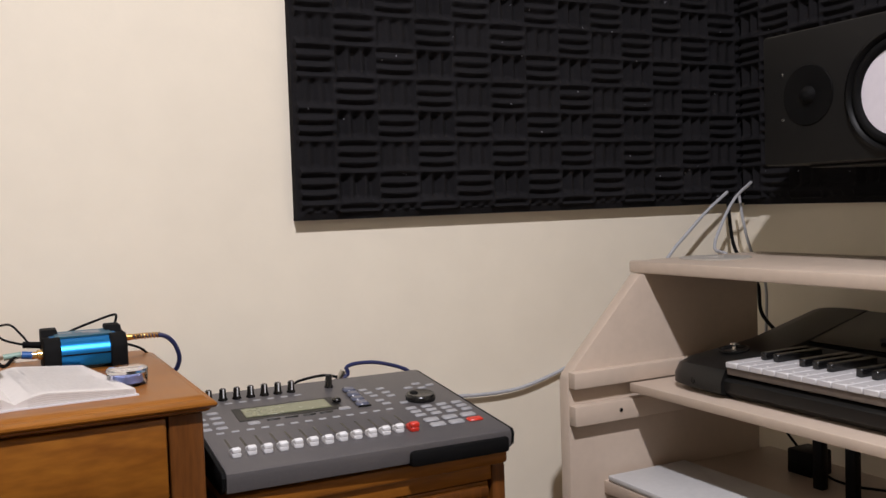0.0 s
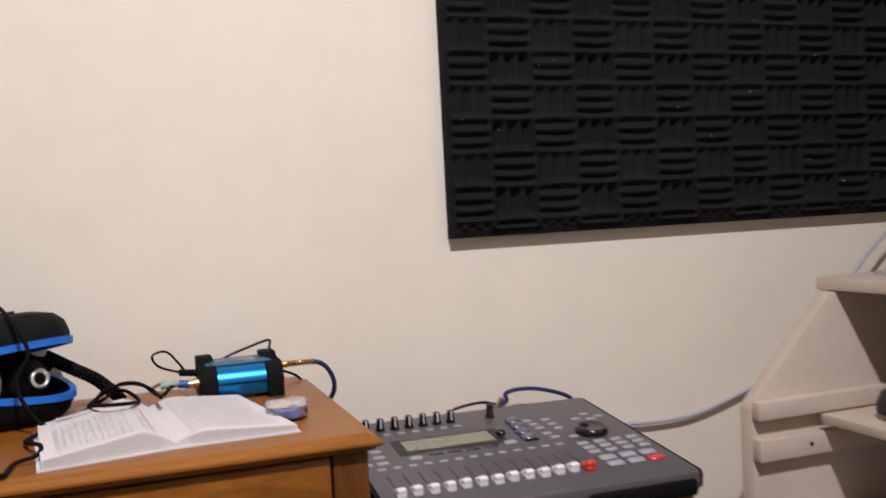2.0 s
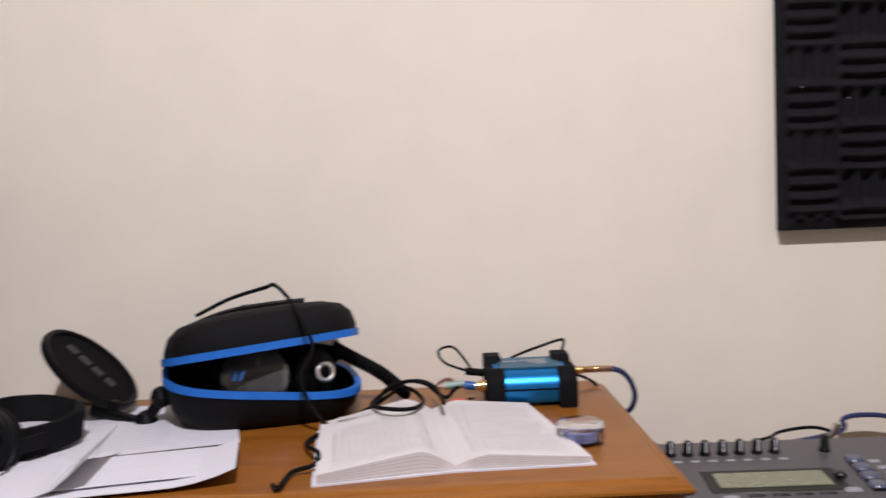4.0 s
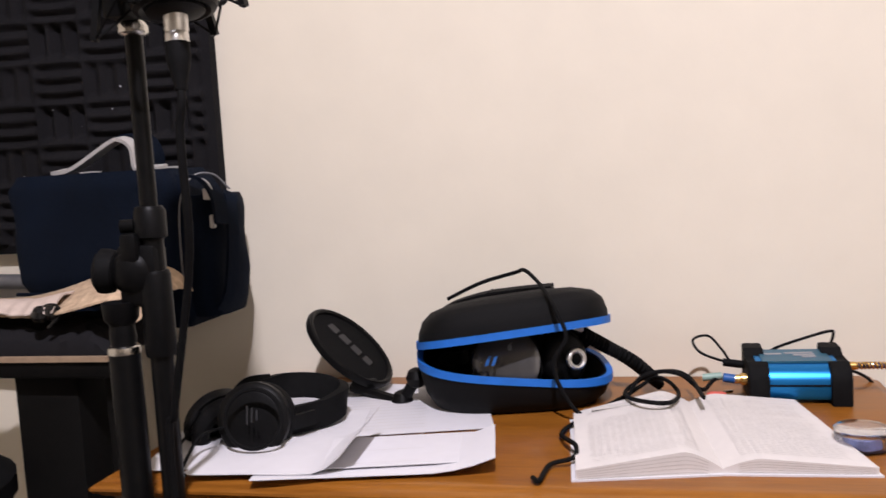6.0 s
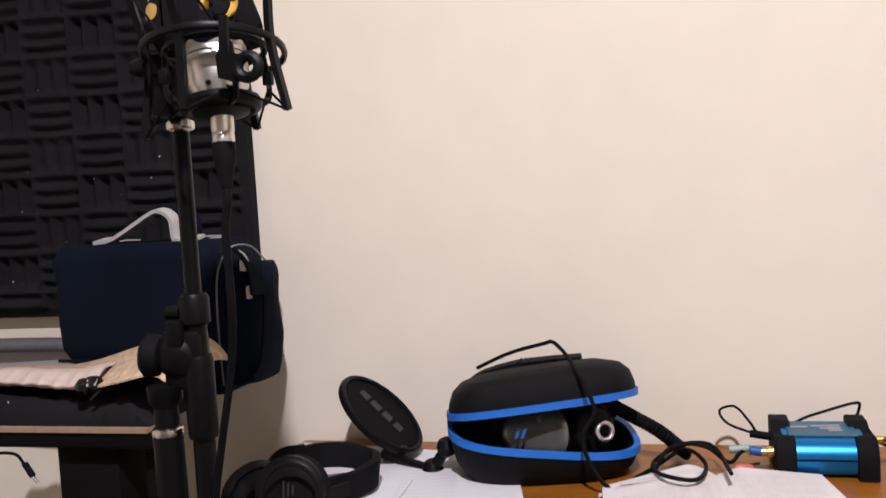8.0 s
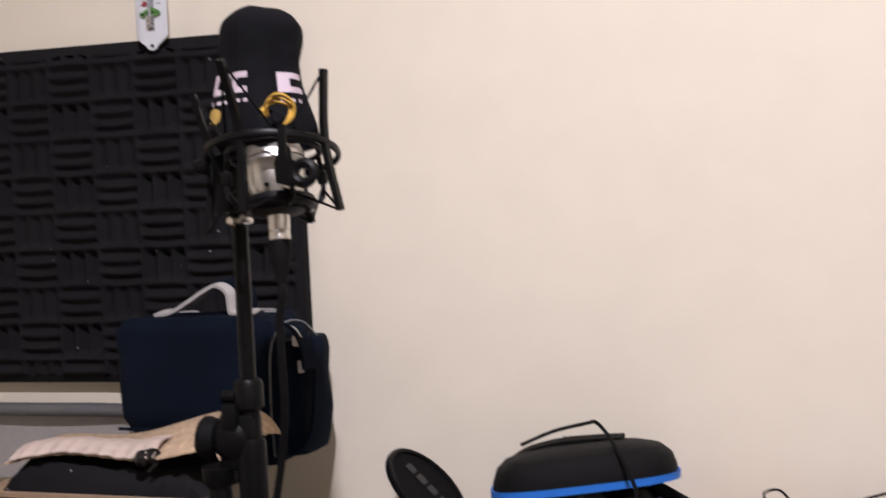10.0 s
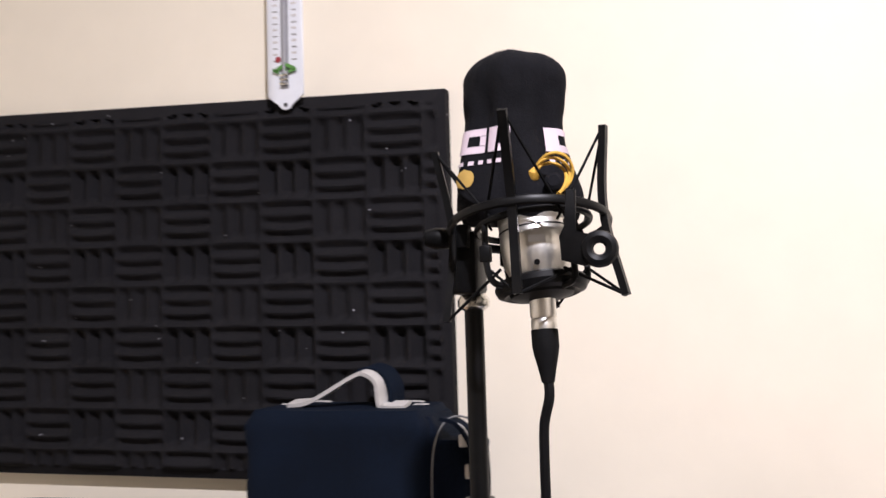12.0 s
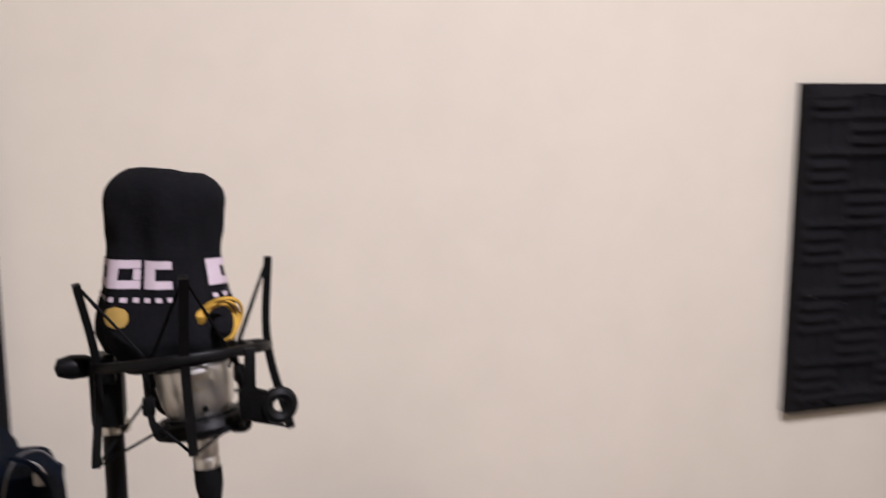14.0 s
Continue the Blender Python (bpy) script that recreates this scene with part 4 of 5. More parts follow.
# ---------------------------------------------------------------- microphone stand
ms = thing("microphone_stand", (-0.455, 1.315, 0), "black tubular microphone stand with its boom folded upright", "microphone stand")
SX, SYY = -0.442, 1.312
part("upper_tube", rod(B(), (SX, SYY, 0.90), (SX, SYY, 1.190), 0.0074, n=20), TUBE, ms)
bt = part("boom_tube", rod(B(), (SX, SYY, 0.30), (SX, SYY, 1.026), 0.0098, n=20), TUBE, ms)
part("collar", lathe(B(), (SX, SYY, 1.006), (0, 0, 1), [(0.0105, 0), (0.0135, 0.002), (0.0135, 0.024), (0.011, 0.028)], 20), DARKPL, bt)
part("collar_screw", rod(B(), (SX - 0.012, SYY - 0.004, 1.018), (SX - 0.024, SYY - 0.006, 1.018), 0.006, n=12), DARKPL, bt)
part("sleeve", lathe(B(), (SX, SYY, 0.905), (0, 0, 1), [(0.0125, 0), (0.0135, 0.004), (0.0135, 0.07), (0.012, 0.074)], 20), DARKPL, bt)
LX, LY = -0.474, 1.306
ltop = (-0.4750, 1.3100, 0.9124)[2]
lt_ = part("lower_tube", rod(B(), (LX, LY, 0.10), (LX, LY, ltop), 0.0135, n=20), TUBE, ms)
part("thread_ring", lathe(B(), (LX, LY, ltop), (0, 0, 1), [(0.0138, -0.004), (0.0142, -0.001), (0.0138, 0.002), (0.0125, 0.003)], 20), CHROME, lt_, "worn bright metal ring")
part("clutch_neck", lathe(B(), (LX, LY, ltop + 0.001), (0, 0, 1), [(0.0105, 0), (0.0115, 0.01), (0.0105, 0.02), (0.015, 0.026), (0.016, 0.04)], 20), DARKPL, ms)
kc = Vector((-0.4594, 1.3000, 0.9786))
kn = part("clutch", lathe(B(), kc + Vector((0, 0.02, 0)), (0.15, -1, 0), [(0.017, 0), (0.0205, 0.004), (0.0205, 0.016), (0.017, 0.022), (0.010, 0.026), (0.0005, 0.027)], 24), DARKPL, ms)
part("tightening_knob", lathe(B(), kc + Vector((-0.012, 0.01, 0.0)), (-1, -0.25, 0.12), [(0.008, 0), (0.018, 0.006), (0.0195, 0.012), (0.0195, 0.018), (0.015, 0.022), (0.0005, 0.023)], 20), SOFTBL, ms)
part("grip_block", box(B(), (kc.x - 0.012, kc.y + 0.0, kc.z - 0.03), (SX + 0.008, SYY + 0.012, kc.z + 0.024), 0.006), DARKPL, ms)
part("lever", box(B(), (kc.x - 0.004, kc.y - 0.006, kc.z + 0.008), (kc.x + 0.012, kc.y + 0.006, kc.z + 0.034), 0.004), DARKPL, ms)
for a in (200, 320, 80):
    dx, dy = math.cos(radians(a)), math.sin(radians(a))
    e = Vector((LX + dx * 0.24, LY + dy * 0.24 if a != 80 else LY + 0.05, 0.012))
    lg = part("leg", rod(B(), (LX, LY, 0.13), e, 0.007), TUBE, ms)
    part("rubber_foot", lathe(B(), e - Vector((0, 0, 0.012)), (0, 0, 1), [(0.012, 0), (0.012, 0.018), (0.008, 0.024)], 12), SOFTBL, lg)
part("leg_hub", rod(B(), (LX, LY, 0.09), (LX, LY, 0.16), 0.02, n=20), DARKPL, ms)

# ---------------------------------------------------------------- shock mount
RC = Vector((-0.391, 1.287, 1.236))
RR = 0.058
sm = thing("shock_mount", (SX, SYY, 1.188), "black wire shock mount holding the silver microphone", "shock mount")
tiltx = Vector((-0.07, 0.22, 1)).normalized()
AX = Vector((-0.13, 0.16, 1)).normalized()
CA = Vector((-0.06, 0.13, 1)).normalized()
ring = part("outer_ring", torus(B(), RC, tiltx, RR, 0.0026, 44, 8, 1.4), TUBE, sm)


def strut(top, mid, bot):
    return ribbon(B(), [top, mid, bot], (Vector(mid) - RC).cross(Vector((0, 0, 1))), 0.0062, 0.0052, 8)


tips = []
for top, mid, bot in (
    ((-0.333, 1.277, 1.304), (-0.335, 1.277, 1.243), (-0.321, 1.270, 1.183)),
    ((-0.456, 1.268, 1.293), (-0.447, 1.277, 1.232), (-0.451, 1.270, 1.168)),
    ((-0.3893, 1.2050, 1.3058), (RC.x, RC.y - RR + 0.003, 1.249), (-0.3881, 1.2280, 1.1855)),
    ((-0.392, 1.350, 1.300), (RC.x, RC.y + RR - 0.003, 1.223), (-0.384, 1.344, 1.176)),
):
    part("strut", strut(top, mid, bot), TUBE, sm)
    tips.append((Vector(top), Vector(bot)))
BC = Vector((-0.3810, 1.274, 1.191))
basket = part("basket_ring", torus(B(), BC, AX, 0.0275, 0.0062, 32, 8), DARKPL, sm)
part("inner_ring", torus(B(), BC + AX * 0.046, AX, 0.041, 0.0026, 36, 8), TUBE, sm)
for k in range(4):
    a = radians(45 + 90 * k)
    d = Vector((math.cos(a), math.sin(a), 0))
    part("basket_rod", cable(B(), [BC + d * 0.028, BC + d * 0.040 + Vector((0, 0, 0.004)), BC + d * 0.043 + AX * 0.018, BC + d * 0.041 + AX * 0.046], 0.0024), TUBE, sm)
    part("clip", box(B(), (-0.004, -0.004, -0.006), (0.004, 0.004, 0.006), 0.0015, Matrix.Translation(BC + d * 0.043 + AX * 0.024)), DARKPL, sm)
for i, (tp, bo) in enumerate(tips):
    for k in (-1, 1):
        a = math.atan2(tp.y - RC.y, tp.x - RC.x) + k * radians(45)
        d = Vector((math.cos(a), math.sin(a), 0))
        part("elastic_cord", rod(B(), tp, BC + d * 0.041 + AX * 0.046, 0.0011, n=6), SOFTBL, sm)
        part("elastic_cord", rod(B(), bo, BC + d * 0.041 + AX * 0.012, 0.0011, n=6), SOFTBL, sm)
part("swivel_block", box(B(), (SX - 0.012, SYY - 0.026, 1.188), (SX + 0.010, SYY + 0.008, 1.236), 0.004), DARKPL, sm)
part("swivel_thread", lathe(B(), (SX, SYY, 1.176), (0, 0, 1), [(0.0085, 0), (0.0125, 0.003), (0.0125, 0.008), (0.009, 0.013)], 18), CHROME, sm, "bright thread adapter")
part("wing_nut", lathe(B(), (SX - 0.010, SYY - 0.015, 1.231), (-1, -0.2, 0.05), [(0.006, 0), (0.008, 0.004), (0.0085, 0.014), (0.006, 0.022), (0.0005, 0.024)], 16), DARKPL, sm)
part("ring_bracket", box(B(), (SX - 0.006, SYY - 0.034, 1.222), (SX + 0.006, SYY - 0.02, 1.240), 0.002), DARKPL, sm)
tk = Vector((-0.333, 1.230, 1.213))
part("thumb_ring", torus(B(), tk, (0.1, -1, 0.1), 0.0082, 0.0044, 24, 8), DARKPL, sm, "black ring-shaped thumb screw")
web = [(-0.021, 0.040), (-0.014, 0.040), (-0.0155, 0.012), (-0.004, 0.0095), (-0.0075, 0.0), (-0.003, -0.0095), (-0.010, -0.011), (-0.025, -0.0065), (-0.026, 0.010), (-0.0215, 0.016)]
part("thumb_plate", prism(B(), [(tk.x + x, tk.z + z) for x, z in web], "y", tk.y - 0.0022, tk.y + 0.0022, 0.0008), DARKPL, sm, "flat black plate carrying the thumb screw")

# ---------------------------------------------------------------- microphone with its cloth cover
mic = thing("condenser_microphone", tuple(BC - Vector((0, 0, 0.008))), "satin silver studio microphone under a black cloth bag", "microphone")
part("base_cap", lathe(B(), BC - AX * 0.010, AX, [(0.012, 0), (0.0225, 0.003), (0.0245, 0.010), (0.0245, 0.017)], 28), DARKPL, mic)
body = part("body", lathe(B(), BC + AX * 0.004, AX, [(0.0195, 0), (0.0245, 0.012), (0.0255, 0.022), (0.0255, 0.040), (0.0250, 0.041), (0.0255, 0.042), (0.0255, 0.062)], 32), SATIN, mic, "satin silver metal body")
part("seam", torus(B(), BC + AX * 0.0405, AX, 0.0254, 0.0006, 32, 6), DARKPL, body)
part("label_plate", quadbar(B(), BC + AX * 0.034 + Vector((0.006, -0.0248, 0)), (1, 0.2, 0), AX, 0.012, 0.005), WHITE, body, "small white printed label")
part("badge_dot", lathe(B(), BC + AX * 0.017 + Vector((0.004, -0.0245, 0)), (0.1, -1, 0), [(0.0022, 0), (0.002, 0.0012)], 12), DARKPL, body)
part("connector", lathe(B(), BC - CA * 0.033, CA, [(0.0088, 0), (0.0092, 0.004), (0.0092, 0.009), (0.0086, 0.010), (0.0094, 0.012), (0.0094, 0.028)], 24), SATIN, mic, "nickel connector shell")

cv = thing("cloth_cover", (-0.396, 1.303, 1.240), "black cloth dust bag with pale print over the microphone", "dust bag")


def cover_point(a, h, lift=0.0):
    """A point of the bag: a in radians round it, h from 0 at its hem to 1 at its crown."""
    z = 1.240 + 0.1225 * h
    cx, cy = -0.400 + 0.004 * h - 0.004 * math.sin(3 * h), 1.292 + 0.002 * h
    r = 0.0450 - 0.0095 * min(h * 1.6, 1.0) + 0.0015 * math.sin(h * 9)
    if h > 0.80:
        k = (h - 0.80) / 0.20
        r *= math.sqrt(max(1 - 0.62 * k ** 3.2, 0.02))
    if h < 0.10:
        r -= 0.006 * (1 - h / 0.10)
    r += 0.0024 * math.cos(2 * a + 0.5) + (0.0022 * math.sin(5 * a + 4 * h) + 0.0012 * math.sin(9 * a - 3 * h)) * (0.4 + 0.9 * (1 - h))
    r += 0.0012 * noise.noise((math.cos(a) * 4, math.sin(a) * 4, h * 8)) + lift
    dip = 0.0012 * noise.noise((math.cos(a) * 1.5, math.sin(a) * 1.5, 7)) * h
    return Vector((cx + r * math.cos(a), cy + r * math.sin(a) * 0.95, z + dip - 0.003 * h * math.cos(a - 0.4) - 0.0020 * h * h * math.sin(a)))


bm = B()
n = 72
skin(bm, [[cover_point(2 * math.pi * i / n, j / 40) for i in range(n)] for j in range(41)] + [[cover_point(2 * math.pi * i / n, 1.0) * 0.35 + Vector((-0.400, 1.294, 1.3635)) * 0.65 for i in range(n)]])
clothp = part("cloth", bm, FELT, cv)


def patch(a0, a1, h0, h1, lift=0.0009, k=8, slope=0.0):
    """A thin patch lying on the cloth between two angles (degrees) and two heights."""
    return sheet(B(), k, 4, lambda u, v: cover_point(radians(a0 + (a1 - a0) * u), h0 + (h1 - h0) * v + slope * u, lift))


# pale printed shapes and a dotted line under them
for a0, a1, hole in ((166, 203, 0.4), (207, 245, 0.5), (250, 279, 0.35), (320, 356, 0.4)):
    h0, h1 = 0.390, 0.535
    am = a0 + (a1 - a0) * 0.42
    bm = B()
    for q in ((a0, am, h0, h1), (am, a1, h1 - 0.042, h1), (am, a1, h0, h0 + 0.042)):
        sheet(bm, 5, 3, lambda u, v: cover_point(radians(q[0] + (q[1] - q[0]) * u), q[2] + (q[3] - q[2]) * v, 0.0009))
    if a0 == 207:
        sheet(bm, 4, 4, lambda u, v: cover_point(radians(a1 - 8 + 8 * u), h0 + 0.045 + (h1 - h0 - 0.09) * v, 0.0009))
    part("printed_shape", bm, PRINT, clothp, "pale pink printed shape")
for k in range(10):
    part("printed_bar", patch(170 + 11.5 * k, 176 + 11.5 * k, 0.322, 0.346, k=3), PRINT, clothp, "small pale printed bar")
for k in range(3):
    part("printed_bar", patch(322 + 11.5 * k, 328 + 11.5 * k, 0.322, 0.346, k=3), PRINT, clothp)
bm = B()
sheet(bm, 8, 8, lambda u, v: cover_point(radians(225 + 11 * (2 * u - 1) * math.sqrt(max(1 - (2 * v - 1) ** 2, 0.0))), 0.243 + 0.058 * (2 * v - 1), 0.001))
part("gold_dot", bm, GOLDPR, clothp, "round gold printed dot")
ycen = cover_point(radians(312), 0.20, 0.006)
for k in range(3):
    rr = 0.0112 + 0.0016 * k
    bm = cable(B(), [ycen + Vector((rr * math.cos(t) * (0.95 + 0.05 * k), -0.0015 * k + 0.005 * math.sin(t * 2 + k), rr * 1.1 * math.sin(t + 0.15 * k) + 0.001 * k)) for t in [radians(-75 + (30 - 3 * k) * i + 14 * k) for i in range(11)]], 0.00125, 6)
    part("cord", bm, YELLOWCORD, cv, "yellow drawstring cord")
part("cord_knot", lathe(B(), ycen + Vector((-0.012, -0.001, 0.004)), (0.2, -0.3, 1), [(0.001, -0.006), (0.0042, -0.002), (0.0042, 0.003), (0.001, 0.006)], 10), YELLOWCORD, cv, "knot in the yellow cord")
part("cord_lock", lathe(B(), ycen + Vector((0.002, -0.002, -0.002)), (0.2, -1, 0.2), [(0.004, -0.004), (0.0065, -0.002), (0.0065, 0.003), (0.004, 0.005)], 14), FELT, cv, "black cord lock")

mc = thing("microphone_cable", (-0.38, 1.27, 1.12), "black microphone cable hanging from its connector", "cable")
X = BC - CA * 0.033
part("boot", lathe(B(), X + CA * 0.002, -CA, [(0.0096, 0), (0.0096, 0.012), (0.0085, 0.018), (0.0058, 0.030), (0.0045, 0.037)], 20), SOFTBL, mc)
part("jacket", cable(B(), [X - CA * 0.030, X - CA * 0.045, (-0.381, 1.266, 1.095), (-0.382, 1.267, 1.070), (-0.383, 1.270, 1.035), (-0.388, 1.277, 1.000), (-0.398, 1.284, 0.958), (-0.412, 1.290, 0.908), (-0.425, 1.295, 0.858), (-0.432, 1.296, 0.815), (-0.43, 1.30, 0.5), (-0.44, 1.28, 0.2), (-0.42, 1.22, 0.006), (-0.30, 1.16, 0.005)], 0.0036), SOFTBL, mc)

OFF = Vector((0.002, -0.017, -0.008))
# ---------------------------------------------------------------- black stand with foam, suede cloth
st = thing("black_stand", (-0.76, 1.56, 0), "black board stand with a raw tan front edge", "stand")
ZS = 0.878
slab = [(-0.90, 1.452), (-0.574, 1.452), (-0.574, 1.50), (-0.64, 1.53), (-0.64, 1.70), (-0.785, 1.70), (-0.785, 1.578), (-0.90, 1.578)]
part("shelf_board", prism(B(), slab, "z", ZS - 0.024, ZS - 0.003, 0.002), BLACKWOOD, st)
part("edge_strip", prism(B(), [(x, y - 0.0035 if y < 1.46 else y) for x, y in slab], "z", ZS - 0.0055, ZS), TANEDGE, st, "raw tan board edge")
part("post", box(B(), (-0.708, 1.47, 0.0), (-0.628, 1.53, ZS - 0.024), 0.003), BLACKWOOD, st)
part("post", box(B(), (-0.598, 1.475, 0.0), (-0.576, 1.50, ZS - 0.024), 0.003), BLACKWOOD, st)
part("foot_board", box(B(), (-0.90, 1.452, 0.0), (-0.56, 1.70, 0.02), 0.003), BLACKWOOD, st)
bm = sheet(B(), 60, 24, lambda u, v: Vector((-0.86 + 0.285 * u + 0.006 * v, 1.456 + 0.12 * v, ZS + (0.039 * min(1, 9 * u, 9 * (1 - u), 7 * v + 0.45)) * (0.84 + 0.12 * math.sin(1.3 + 5.5 * u)) + 0.006 * noise.noise((u * 14, v * 8, 1)))))
fr = bmesh.ops.extrude_edge_only(bm, edges=[e for e in bm.edges if e.is_boundary])
for v in [g for g in fr["geom"] if isinstance(g, bmesh.types.BMVert)]:
    v.co.z = ZS
solo("foam_offcut", bm, FOAM, (-0.72, 1.51, ZS), "dark charcoal foam offcut lying on the black stand", "foam block")


def suede(u, v):
    """A limp piece of suede sloping up over the foam."""
    x = -0.845 + 0.326 * u
    edge = 0.004 * abs(math.sin(u * 46)) + 0.012 * math.sin(u * 5.0)
    y = 1.445 + edge * (1 - v) + 0.115 * v
    z = 0.912 + 0.026 * u + 0.020 * math.sin(v * 2.2) * (0.4 + u) + 0.006 * math.sin(u * 8 + v * 2)
    if u > 0.86:
        k = (u - 0.86) / 0.14
        x, z = x - 0.010 * k * k, z - 0.028 * k * k
        x += 0.004 * abs(math.sin(v * 22)) * k
    return Vector((x, y, z))


bm = sheet(B(), 96, 26, suede)
top = bmesh.ops.extrude_face_region(bm, geom=bm.faces[:])
bmesh.ops.translate(bm, vec=(0, 0, 0.0022), verts=[v for v in top["geom"] if isinstance(v, bmesh.types.BMVert)])
hide = thing("suede_piece", (-0.66, 1.50, 0.90), "tan suede piece with a pale folded scalloped edge over foam", "leather piece")
part("hide", bm, TAN, hide)
PALEHIDE = mat("pale_flesh_side_leather", (0.62, 0.505, 0.435), 0.6, vary=0.10, scale=14, fine=120, bump=0.2, bump_scale=400)


def folded(u, v):
    """The pale flesh side turned up along the front."""
    q = suede(0.02 + 0.64 * u, 0.50 * v * (1 - 0.35 * u))
    bulge = 0.0065 * math.sin(math.pi * min(1.0, v * 1.15)) + 0.0006 * math.sin(u * 23)
    return q + Vector((0, -0.0035 * (1 - v), 0.0034 + bulge))


bm = sheet(B(), 72, 12, folded)
top = bmesh.ops.extrude_face_region(bm, geom=bm.faces[:])
bmesh.ops.translate(bm, vec=(0, 0, 0.0016), verts=[v for v in top["geom"] if isinstance(v, bmesh.types.BMVert)])
part("folded_edge", bm, PALEHIDE, hide, "pale pinkish flesh side folded over")
gl = thing("earphones", (-0.645, 1.46, 0.915), "small black in-ear phones lying on the foam", "earphones")
for px in ((-0.6511, 1.4520, 0.9254), (-0.6382, 1.4560, 0.9275)):
    part("bud", lathe(B(), Vector(px) - Vector((0, 0, 0.008)), (0.3, -0.5, 1), [(0.003, 0), (0.0085, 0.004), (0.0095, 0.010), (0.006, 0.016), (0.0005, 0.018)], 16), BLACKKEY, gl)
part("wire", cable(B(), [(-0.6579, 1.4530, 0.9222), (-0.6437, 1.4500, 0.9331), (-0.6295, 1.4500, 0.9340), (-0.6258, 1.4500, 0.9241), (-0.6401, 1.4480, 0.9099)], 0.002), BLACKKEY, gl)
hj = thing("hanging_jack", (-0.74, 1.455, 0.80), "black lead with a small jack plug hanging from the stand", "cable")
part("lead", cable(B(), [(-0.78, 1.447, ZS - 0.03), (-0.7454, 1.4460, 0.8485), (-0.7322, 1.4460, 0.8357)], 0.0018), SOFTBL, hj)
part("plug", rod(B(), (-0.7327, 1.4460, 0.8376), (-0.7228, 1.4460, 0.8229), 0.0036), SOFTBL, hj)
part("tip", rod(B(), (-0.7228, 1.4460, 0.8229), (-0.7171, 1.4460, 0.8152), 0.0015), CHROME, hj)

# ---------------------------------------------------------------- stool with a round black seat
sc = Vector((-0.7128, 1.3600, 0.7687))
stool = thing("stool", (sc.x - 0.1, 1.36, 0), "low stool with a rounded black seat", "stool")
part("seat", lathe(B(), (sc.x - 0.10, 1.36, sc.z - 0.045), (0, 0, 1), [(0.13, 0), (0.145, 0.01), (0.145, 0.03), (0.12, 0.046), (0.05, 0.052), (0.0005, 0.053)], 32), SOFTBL, stool)
for k in range(4):
    a = radians(45 + 90 * k)
    part("leg", rod(B(), (sc.x - 0.10 + 0.13 * math.cos(a), 1.36 + 0.13 * math.sin(a), 0), (sc.x - 0.10 + 0.09 * math.cos(a), 1.36 + 0.09 * math.sin(a), sc.z - 0.04), 0.011), TUBE, stool)

# ---------------------------------------------------------------- navy bag
bag = thing("navy_bag", (-0.66, 1.64, ZS), "navy nylon shoulder bag with a pale grey handle", "bag")


def soft_box(bm, lo, hi, power, nz=14, bulge=0.0, sag=0.004, seed=0.0):
    rings = []
    cx, cy = (lo[0] + hi[0]) / 2, (lo[1] + hi[1]) / 2
    hx, hy = (hi[0] - lo[0]) / 2, (hi[1] - lo[1]) / 2
    for j in range(nz + 1):
        k = j / nz
        s = 1 - 0.10 * max(0, abs(2 * k - 1) - 0.78) / 0.22 + bulge * math.sin(math.pi * k)
        z = lo[2] + (hi[2] - lo[2]) * k
        ring_ = []
        for x, y in rounded(cx, cy, hx * s, hy * s, power, 64):
            w = sag * noise.noise((x * 18 + seed, y * 18, z * 18))
            ring_.append(Vector((x + w, y + w, z + (0.6 * w if 0 < j < nz else 0))))
        rings.append(ring_)
    return skin(bm, rings)


bgb = part("body", soft_box(B(), (-0.780, 1.592, ZS + 0.002), (-0.548, 1.700, 1.066), 9, seed=1), NAVY, bag)
part("flap", soft_box(B(), (-0.786, 1.583, 0.926), (-0.558, 1.700, 1.074), 11, nz=20, sag=0.0045, seed=9), NAVY, bag, "navy flap folded over the front")
part("side_pocket", soft_box(B(), (-0.580, 1.604, 0.892), (-0.514, 1.696, 1.040), 3.2, bulge=0.06, sag=0.008, seed=4), NAVY, bag)
part("piping", cable(B(), [(-0.553, 1.586, 0.895), (-0.553, 1.583, 0.96), (-0.551, 1.586, 1.03), (-0.540, 1.60, 1.062), (-0.520, 1.615, 1.064), (-0.503, 1.622, 1.045)], 0.0012), CHAIRTUBE, bag, "dark grey piping")
part("strap_tab", ribbon(B(), [(-0.545, 1.61, 1.064), (-0.525, 1.605, 1.058), (-0.508, 1.598, 1.036), (-0.503, 1.594, 1.005)], (0.2, 1, 0), 0.022, 0.004), NAVY, bag)
part("clip", box(B(), (-0.524, 1.592, 1.034), (-0.514, 1.602, 1.048), 0.002), GREYWEB, bag, "pale grey strap clip")
part("clip", box(B(), (-0.518, 1.592, 1.000), (-0.512, 1.600, 1.016), 0.002), GREYWEB, bag)
hd = [(-0.7450, 1.6320, 1.0781), (-0.7144, 1.6320, 1.0826), (-0.6608, 1.6320, 1.1108), (-0.6444, 1.6320, 1.1147), (-0.6294, 1.6320, 1.1039), (-0.6262, 1.6320, 1.0800), (-0.6200, 1.6320, 1.0765), (-0.5960, 1.6320, 1.0765)]
part("handle", ribbon(B(), hd, (0.15, 1, 0.15), 0.026, 0.0045), GREYWEB, bag, "pale grey webbing handle")
grip = [(-0.664, 1.650, 1.1130), (-0.646, 1.652, 1.1195), (-0.628, 1.652, 1.1130), (-0.618, 1.652, 1.0960), (-0.617, 1.652, 1.0790)]
part("handle_grip", ribbon(B(), grip, (0.1, 1, 0.1), 0.034, 0.005), NAVY, bag, "navy padded grip")
